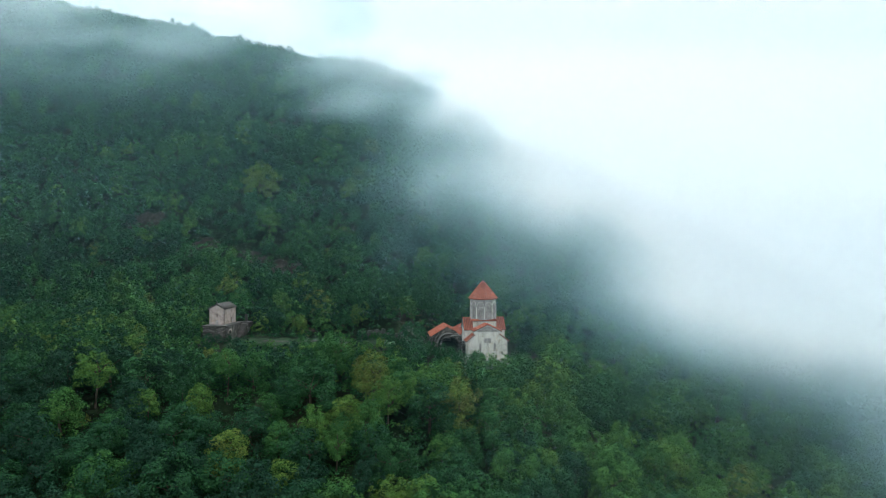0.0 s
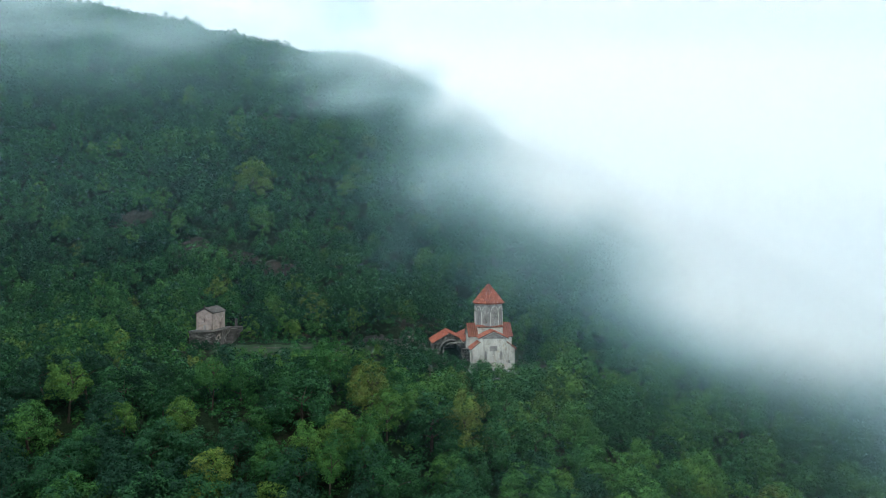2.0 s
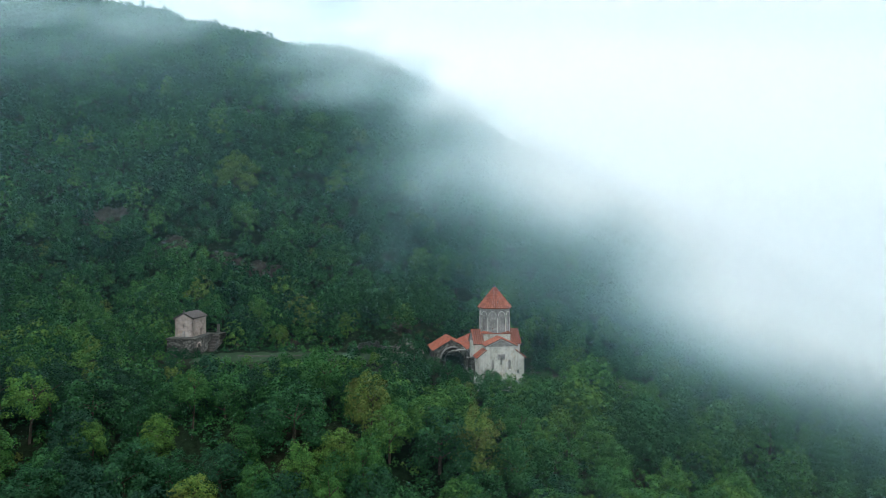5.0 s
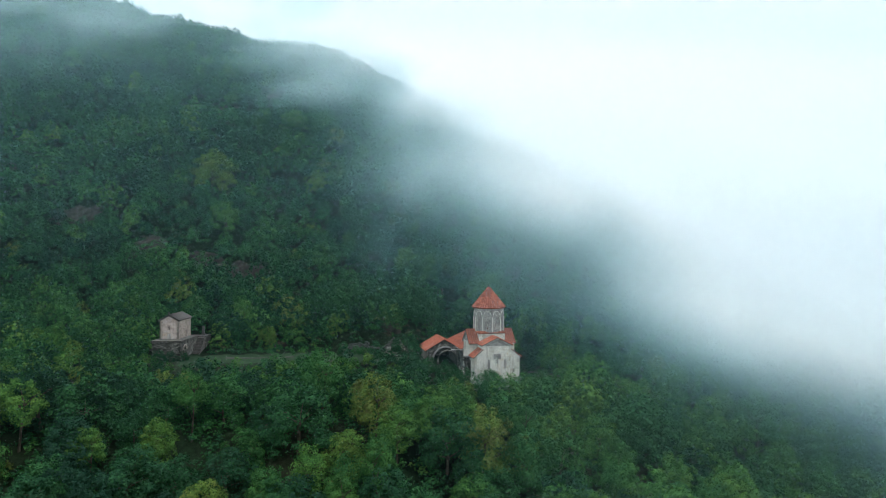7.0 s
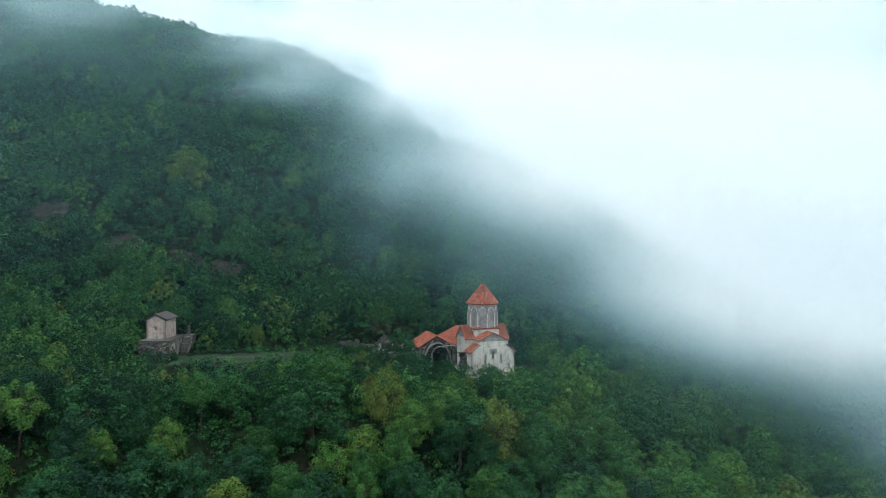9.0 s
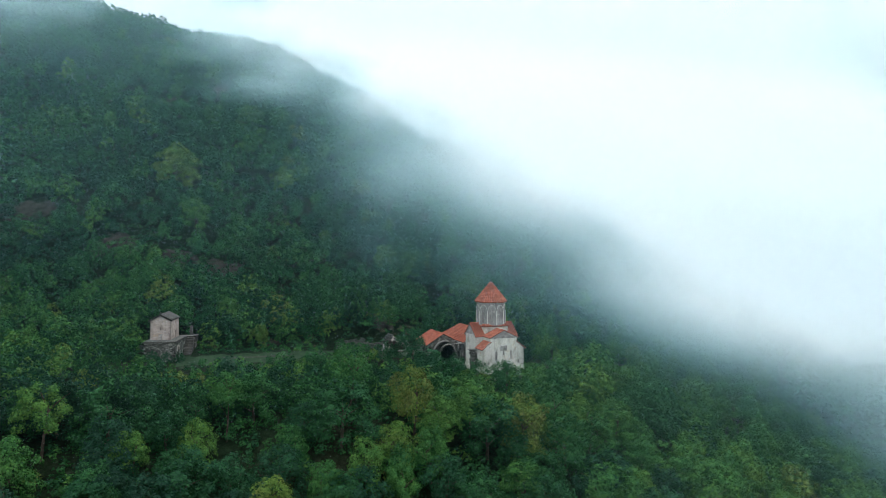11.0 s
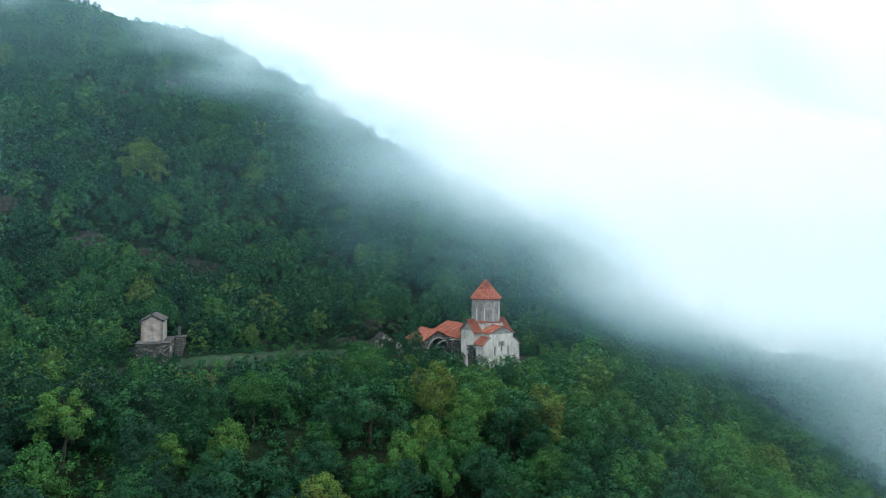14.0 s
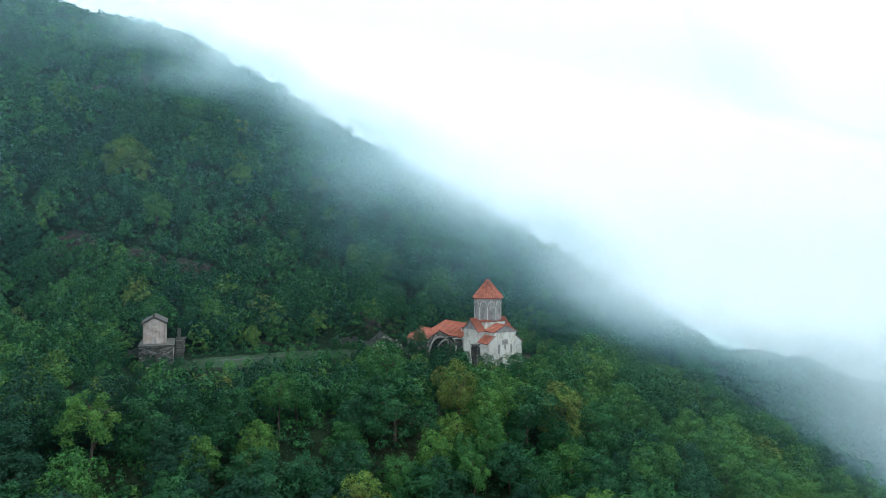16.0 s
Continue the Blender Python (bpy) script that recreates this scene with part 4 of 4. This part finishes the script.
def plant(x, y, r, tint, kind, tall=1.25, turn=0.0, middle=None):
    """One tree: the middle of its crown of radius r is tall * r above the foot, or at the height given."""
    z = float(ground(x, y))
    t = thing("tree", pose(x, y, z - 0.2, 0, 0, turn), f"{tone_words(tint)} broadleaf tree {'with a wide crown' if r > 3.6 else 'with a small crown'} in the hillside forest", "tree", "forest trees")
    h = tall * r if middle is None else max(middle - z + 0.2, 0.75 * r)
    tr = new("trunk", TRUNKS[kind])
    tr.parent = t
    tr.matrix_basis = Matrix.Diagonal((r * 1.5, r * 1.5, h, 1))
    cr = new("crown", CROWNS[kind])
    cr.parent = t
    cr.matrix_basis = pose(0, 0, h) @ Matrix.Diagonal((r * (0.9 + 0.03 * (int(7 * x) % 9)), r * (0.9 + 0.03 * (int(5 * y) % 9)), r * (0.88 + 0.03 * (int(3 * x + 2 * y) % 9)), 1))
    cr["tint"] = float(tint)
    return t


BARE = ((-57, 236, 3.2), (-68, 238, 2.8), (-86, 240, 3.0), (-113, 254, 3.5), (-78, 323, 5.0), (-66, 342, 5.5), (-95, 325, 4.0), (-175, 352, 6.0), (-13, 209.5, 1.5), (-42, 208.6, 1.1), (-30, 212, 1.5), (-5, 211, 3))


def open_ground(x, y):
    """True where nothing tall grows: buildings, yard, track and the bare patches of the slope."""
    if -6 < x - 11 < 9.5 and -8.5 < y - 183.7 < 24:
        return True
    if -6 < x < 6 and 180 < y < 208:
        return True
    if -74 < x < -60 and 195 < y < 213:
        return True
    if -62 < x < 4 and 191 < y < 207.5:
        return True
    if 17 < x < 46 and 181 < y < 187:
        return True
    for px, py, pr in BARE:
        if ((x - px) / 1.9) ** 2 + (y - py) ** 2 < pr * pr:
            return True
    return False


FG = np.random.RandomState(5)
spots = []


def seed(x0, x1, y0, y1, step, keep):
    for y in np.arange(y0, y1, step * 0.92):
        for x in np.arange(x0 + (FG.randint(2)) * step * 0.5, x1, step):
            px, py = x + FG.uniform(-0.42, 0.42) * step, y + FG.uniform(-0.42, 0.42) * step
            if not open_ground(px, py) and keep(px, py):
                spots.append((px, py))


def in_sight(x, y):
    return -0.74 * y - 8 < x < 0.74 * y + 6 and x < edge(y) + 95


# trees that stand out by their colour or size: x, y, height of the crown's middle, crown radius, tint
MARKED = [(-80.8, 154.2, 2.2, 4.4, 0.66), (-64.7, 145.4, -3.4, 2.5, 0.66), (-71, 157.5, -0.5, 6.2, 0.30), (-50.4, 154.7, 3.6, 2.9, 0.52),
          (-55, 149.8, -4.4, 3.4, 0.68), (-57, 144.3, -7.2, 3.6, 0.30), (-41, 142.5, -9.0, 5.0, 0.12), (-33.6, 137.5, -9.0, 3.0, 0.50),
          (-27, 139, -7.6, 3.5, 0.63), (-21.6, 134, -9.2, 3.0, 0.56), (-38.8, 149.6, -6.4, 3.5, 0.46), (-30, 148.5, -0.4, 5.8, 0.28),
          (-16.2, 149.8, 2.0, 4.3, 0.84), (-12, 145.2, -1.4, 3.6, 0.65), (-5.3, 148.2, -0.6, 3.3, 0.63), (-20.9, 143.2, -5.2, 3.4, 0.73),
          (-15, 138.6, -5.8, 3.6, 0.52), (3.6, 143, -3.6, 4.2, 0.83), (12, 148.8, -1.8, 3.1, 0.47), (1.8, 139.8, -8.4, 3.6, 0.30),
          (17.4, 143.4, -7.4, 4.2, 0.46), (-27, 162.5, 4.8, 5.2, 0.47), (8.3, 165.2, 1.6, 2.8, 0.34), (-8.6, 170, 1.9, 3.9, 0.14),
          (-42.5, 132.2, -9.8, 4.3, 0.79), (-82.4, 143.8, -5.4, 4.8, 0.54), (26, 138.8, -11.6, 3.8, 0.45), (29, 145.2, -8.6, 3.6, 0.52),
          (47.5, 161.2, -7.8, 3.6, 0.30), (69, 167.5, -7.4, 5.0, 0.44), (82, 169.6, -16, 4.2, 0.40), (51, 161.8, -13, 3.4, 0.62),
          (-45.5, 160, 0.5, 4.2, 0.42), (-36, 154, -3.5, 4.2, 0.16),
          (-72.5, 264.5, 52.2, 6.4, 0.77), (-65, 248, 40.8, 4.0, 0.60), (-36.6, 269, 51.8, 4.6, 0.71), (4.4, 228.2, 23.0, 4.6, 0.16),
          (1.2, 231.5, 24.4, 3.4, 0.56), (15.8, 239.2, 30.6, 4.2, 0.48), (-18.6, 213.2, 9.2, 3.0, 0.48), (-44.6, 209, 6.2, 2.6, 0.74),
          (-53, 218, 10.2, 3.5, 0.62), (-67, 219, 12.4, 3.6, 0.48), (-49, 300, 79.2, 4.2, 0.58)]
MARKED += [(x, y, None, r, tint) for x, y, r, tint in (
    (-69.6, 196.6, 1.5, 0.16), (-66.6, 196.0, 1.3, 0.1), (-63.4, 196.6, 1.2, 0.2), (-19.5, 201.2, 1.2, 0.4), (-16, 205.8, 1.1, 0.2), (-8, 187, 3.4, 0.2), (-6.5, 176.5, 3.1, 0.14), (-3.5, 183.5, 1.8, 0.3), (-24.4, 201.8, 1.5, 0.3), (-21.2, 202.3, 1.1, 0.42), (-17.5, 202.4, 0.9, 0.3), (2.5, 182, 1.6, 0.34),
    (0, 178.5, 2.6, 0.26), (4.5, 173.0, 2.8, 0.3), (9.2, 169.8, 3.0, 0.36), (13.2, 170, 2.8, 0.24), (17, 171, 2.8, 0.34), (21, 172, 3.0, 0.4), (24, 165, 3.4, 0.45))]
for x, y, *_ in MARKED:
    spots.append((x, y))
seed(-190, 170, 84, 166, 6.8, in_sight)
seed(-190, 170, 166, 214, 4.8, in_sight)
near_n = len(spots)
seed(-330, 170, 212, 462, 3.9, lambda x, y: in_sight(x, y) and x < edge(y) + (75 if y < 250 else 30) and FG.uniform() < 0.97)


def tint_of(x, y):
    base = (0.29 + 0.2 * float(smooth(-10, 40, x)) if y < 214 else 0.26) - (0.23 if x < -34 and y < 172 else 0) + 0.16 * float(waves(np.array(x), np.array(y), 15, 60))
    u = FG.uniform()
    if u < (0.035 if y > 214 or (x < -34 and y < 172) else 0.15):
        return FG.uniform(0.55, 0.72)
    if u < (0.045 if y > 214 or (x < -34 and y < 172) else 0.18):
        return FG.uniform(0.72, 0.86)
    return float(np.clip(base + FG.normal(0, 0.2 if y < 214 else 0.12), 0.0, 0.62))


def closeness(x, y):
    """How near the walk passes: the walk runs over the line from (0, 0) to (-78, 33)."""
    return min(math.hypot(x - wx, y - wy) for wx, wy in ((0, 8), (-2, 21), (-29, 25), (-57, 28), (-78, 33)))


order = sorted(range(len(MARKED), near_n), key=lambda i: closeness(*spots[i]))
single = set([i for i in order if spots[i][1] > 107][:205])
for k, (x, y, middle, r, tint) in enumerate(MARKED):
    plant(x, y, r, tint, k % KINDS, turn=37 * k, tall=1.15, middle=middle)
chunks, tints = [], []
for i in range(len(MARKED), len(spots)):
    x, y = spots[i]
    tint = tint_of(x, y)
    if any((x - mx) ** 2 + (y - my) ** 2 < (0.74 * mr + 1.6) ** 2 for mx, my, _, mr, _ in MARKED):
        continue
    steep = y > 214
    r = FG.uniform(3.2, 5.6) * (1.0 if y < 166 else 0.7) if not steep else FG.uniform(2.4, 4.1) * (1.0 if y < 330 else 1.1)
    if 178 < y < 200 and -84 < x < 45:
        r *= 0.62
    if -78 < x < -56 and 180 < y < 200:
        r *= 0.7
    if -6 < x < 24 and 146 < y < 182:  # the slope below the church keeps its feet in sight
        r = min(r, max(1.2, (1.5 + 0.18 * (176 - y) - float(ground(x, y))) / 2.3))
    if -64 < x < -40 and 165 < y < 194:
        r = min(r, max(1.2, (2.6 + 0.18 * (194 - y) - float(ground(x, y))) / 2.3))
    if steep and FG.uniform() < 0.3:
        r *= 0.62
    if x > 38 and not steep:
        r *= 0.82
    turn = FG.uniform(0, 360)
    if i in single:
        plant(x, y, r, tint, i % KINDS, turn=turn, tall=FG.uniform(0.85, 1.2))
        continue
    pool = NEARBY if 104 < y < 180 else MID if y < 256 else FAR
    q = pool[i % 8]
    a = radians(turn)
    tall = FG.uniform(0.8, 1.2)
    rot = np.array(((math.cos(a), -math.sin(a), 0), (math.sin(a), math.cos(a), 0), (0, 0, 1)))
    z = float(ground(x, y))
    chunks.append((q.reshape(-1, 3) @ rot.T) * (r, r, r * FG.uniform(0.85, 1.2)) + (x, y, z + tall * r))
    tints.append(np.full(q.shape[0] * 3, tint))
co = np.concatenate(chunks)
me = raw_mesh("forest", co, np.arange(len(co)).reshape(-1, 3), np.concatenate(tints))
me.materials.append(LEAF_STUFF)
tagged(new("forest", me), "dense mixed green broadleaf forest over the steep hillside", "forest", kind="stuff")

# bare brown earth in the openings of the slope
for px, py, pr in BARE[:10]:
    me, co = grid_mesh("bare_slope", px + np.linspace(-2.6, 2.6, 27) * pr, py + np.linspace(-1.5, 1.5, 17) * pr, lambda x, y: ground(x, y) + 0.45)
    k = np.hypot((co[:, 0] - px) / 2.4, co[:, 1] - py) / pr + 0.28 * waves(co[:, 0], co[:, 1], 19, 14)
    co[:, 2] -= 1.6 * smooth(0.85, 1.25, k)
    me.vertices.foreach_set("co", co.astype(np.float32).ravel())
    me.shade_smooth()
    me.materials.append(EARTH)
    tagged(new("bare_slope", me), "bare brown earth and scree in a gap of the forest", "bare earth", kind="structure")

# low undergrowth that closes the floor between the trees
q0 = [crown_leaves(FG, 60, 0.26, 7, tall=0.6) for _ in range(6)]
chunks, tints = [], []
for i in range(5600):
    y = (FG.uniform(92, 455), FG.uniform(92, 215), FG.uniform(203, 245))[i % 3]
    x = FG.uniform(-0.74 * y - 5, min(0.74 * y, float(edge(y)) + 80))
    if (-5.5 < x < 19.5 and 174 < y < 206) or (-64 < x < 4 and 191 < y < 203.5) or (-73 < x < -60 and 196 < y < 212):
        continue
    r = FG.uniform(0.8, 1.7) * (1.4 if y < 170 else 1.0)
    if any(((x - px) / 1.9) ** 2 + (y - py) ** 2 < pr * pr for px, py, pr in BARE):
        r *= 0.75
        brown = FG.uniform() < 0.65
    else:
        brown = False
    chunks.append(q0[i % 6].reshape(-1, 3) * (r, r, r * 0.8) + (x, y, float(ground(x, y)) + 0.35 * r))
    tints.append(np.full(60 * 3, 1.1 if brown else float(np.clip(FG.normal(0.33, 0.13), 0, 0.8) if FG.uniform() > 0.05 else FG.uniform(0.6, 0.95))))
for i in range(170):  # scrub on the bank over the ruined wall and along the terrace's back
    x, y, r = FG.uniform(-58, -1), FG.uniform(204.5, 214), FG.uniform(0.5, 1.3)
    chunks.append(q0[i % 6].reshape(-1, 3) * (r, r, r * 0.8) + (x, y, float(ground(x, y)) + 0.35 * r))
    tints.append(np.full(60 * 3, 1.05 if i % 7 == 0 else float(np.clip(FG.normal(0.36, 0.14), 0, 0.8))))
co = np.concatenate(chunks)
me = raw_mesh("undergrowth", co, np.arange(len(co)).reshape(-1, 3), np.concatenate(tints))
me.materials.append(LEAF_STUFF)
tagged(new("undergrowth", me), "low green shrubs and saplings under the trees", "shrubs", kind="stuff")

# woods on the valley floor and the far side, seen through the cloud
chunks, tints = [], []
for y in np.arange(120, 470, 11.0):
    for x in np.arange(float(edge(y)) + 78, 480, 11.0):
        px, py, r = x + FG.uniform(-4, 4), y + FG.uniform(-4, 4), FG.uniform(4.5, 7.5)
        chunks.append(FAR[FG.randint(8)][::2].reshape(-1, 3) * (r, r, r) + (px, py, float(ground(px, py)) + 0.7 * r))
        tints.append(np.full(80 * 3, float(np.clip(FG.normal(0.3, 0.12), 0, 0.7))))
co = np.concatenate(chunks)
me = raw_mesh("valley_woods", co, np.arange(len(co)).reshape(-1, 3), np.concatenate(tints))
me.materials.append(LEAF_STUFF)
tagged(new("valley_woods", me), "dark green woods deep in the side valley", "woods", kind="stuff")


def build_cliff():
    """A pale rock face that breaks through the woods of the side valley."""
    bm = bmesh.new()
    bmesh.ops.create_icosphere(bm, subdivisions=4, radius=1.0)
    for v in bm.verts:
        n = noise.fractal(v.co * 1.7, 0.7, 2.0, 5) * 0.28
        step = 0.06 * math.sin(v.co.z * 16 + 3 * v.co.x)
        v.co *= 1 + n + step
    bm.transform(Matrix.Diagonal((15, 12, 17, 1)))
    cliff = thing("rock_face", pose(299, 326, -72, 0, 0, 35), "pale grey rock face among the woods of the side valley", "rock")
    part("rock", bm, ROCK, cliff)


build_cliff()

# ---- drifting cloud over the spur ----
# the cloud hangs against the slope: how far back the slope lies at each height, and where the cloud's border is at that height
LIE_Z = np.array([-120, -40, 3, 8, 18, 46, 95, 131, 147, 165, 380.0])
LIE_Y = np.array([165, 187, 205, 215, 230, 262, 337, 405, 440, 455, 520.0])
BORDER_Z = np.array([-120, -40, -10, 0, 8, 17, 28, 42, 58, 80, 110, 130, 150, 380.0])
BORDER_X = np.array([175, 134, 110, 95, 71, 50, 38, 30, 20, 8, -10, -24, -42, -165.0])
SHEETS = (11, 16, 21, 27, 33, 40, 47, 55, 64)
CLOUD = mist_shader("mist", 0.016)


def mist_sheet(name, ahead, seed_no, label, valley=False):
    """One of the veils that make up the cloud: a sheet that leans with the hill, that many metres ahead of it."""
    xs = np.concatenate([np.linspace(-620, -440, 10), np.arange(-430, 190, 8.0), np.linspace(195, 900, 30)])
    zs = np.concatenate([np.linspace(-120, -50, 8), np.arange(-46, 200, 4.5), np.linspace(205, 380, 10)])
    gx, gz = np.meshgrid(xs, zs)
    gy, level = np.interp(gz, LIE_Z, LIE_Y), gz
    for _ in range(4):  # the slope is higher to the west
        level = gz + 0.20 * np.clip(gx + 50, -260, 60) * smooth(207, 440, gy)
        gy = np.interp(level, LIE_Z, LIE_Y)
    gy = gy - ahead
    x, y, z, level = (v.ravel() for v in (gx, gy, gz, level))
    co = np.stack([x, y, z], -1)
    nx, ny = len(xs), len(zs)
    i = (np.arange(ny - 1)[:, None] * nx + np.arange(nx - 1)[None, :]).ravel()
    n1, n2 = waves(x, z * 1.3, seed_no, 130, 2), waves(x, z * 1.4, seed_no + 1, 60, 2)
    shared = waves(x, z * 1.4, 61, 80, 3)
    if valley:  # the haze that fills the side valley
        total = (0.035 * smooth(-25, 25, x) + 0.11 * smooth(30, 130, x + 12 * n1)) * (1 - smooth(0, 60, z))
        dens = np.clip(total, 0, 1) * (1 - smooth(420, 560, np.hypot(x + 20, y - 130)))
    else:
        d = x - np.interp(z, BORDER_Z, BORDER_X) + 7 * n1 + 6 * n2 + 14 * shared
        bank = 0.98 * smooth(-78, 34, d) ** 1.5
        # painted haze: alpha grows with height on the slope and to the west
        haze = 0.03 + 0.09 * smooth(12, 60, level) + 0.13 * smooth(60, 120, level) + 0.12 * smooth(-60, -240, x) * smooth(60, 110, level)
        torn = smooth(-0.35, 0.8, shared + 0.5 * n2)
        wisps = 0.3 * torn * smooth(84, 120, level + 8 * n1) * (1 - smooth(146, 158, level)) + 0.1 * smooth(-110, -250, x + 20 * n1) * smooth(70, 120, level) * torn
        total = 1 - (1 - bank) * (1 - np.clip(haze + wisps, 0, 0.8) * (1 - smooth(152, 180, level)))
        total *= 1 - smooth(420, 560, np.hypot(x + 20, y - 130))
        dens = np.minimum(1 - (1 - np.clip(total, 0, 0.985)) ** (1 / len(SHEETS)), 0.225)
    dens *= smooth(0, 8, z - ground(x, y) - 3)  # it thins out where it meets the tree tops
    quads = np.stack([i, i + 1, i + nx + 1, i + nx], -1)
    quads = quads[dens[quads].max(1) > 0.002]
    used, back = np.unique(quads, return_inverse=True)
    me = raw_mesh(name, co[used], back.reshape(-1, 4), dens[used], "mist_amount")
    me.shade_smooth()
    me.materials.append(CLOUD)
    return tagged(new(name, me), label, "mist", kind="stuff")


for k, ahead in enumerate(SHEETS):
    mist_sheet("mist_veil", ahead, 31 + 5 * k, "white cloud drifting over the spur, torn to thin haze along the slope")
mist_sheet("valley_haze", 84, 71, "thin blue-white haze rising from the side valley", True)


def far_cloud():
    """The cloud that closes the view all round: a great bowl of it, thinner over the valley floor and towards the open sky."""
    co, quads, dens = [], [], []
    zs, n = np.array([-140, -95, -60, -20, 20, 70, 140, 240, 380, 560, 760.0]), 96
    for i in range(n):
        a = 2 * math.pi * i / n
        for k, z in enumerate(zs):
            co.append((620 * math.cos(a) - 20, 620 * math.sin(a) + 130, z))
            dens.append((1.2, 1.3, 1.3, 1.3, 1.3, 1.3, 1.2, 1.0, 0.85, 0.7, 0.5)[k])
            if k:
                j, o = (i + 1) % n * len(zs), i * len(zs)
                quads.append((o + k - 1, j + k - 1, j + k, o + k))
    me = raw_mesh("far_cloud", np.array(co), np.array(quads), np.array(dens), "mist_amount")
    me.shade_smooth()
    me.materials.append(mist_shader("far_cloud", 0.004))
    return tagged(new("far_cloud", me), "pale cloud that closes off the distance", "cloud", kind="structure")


far_cloud()
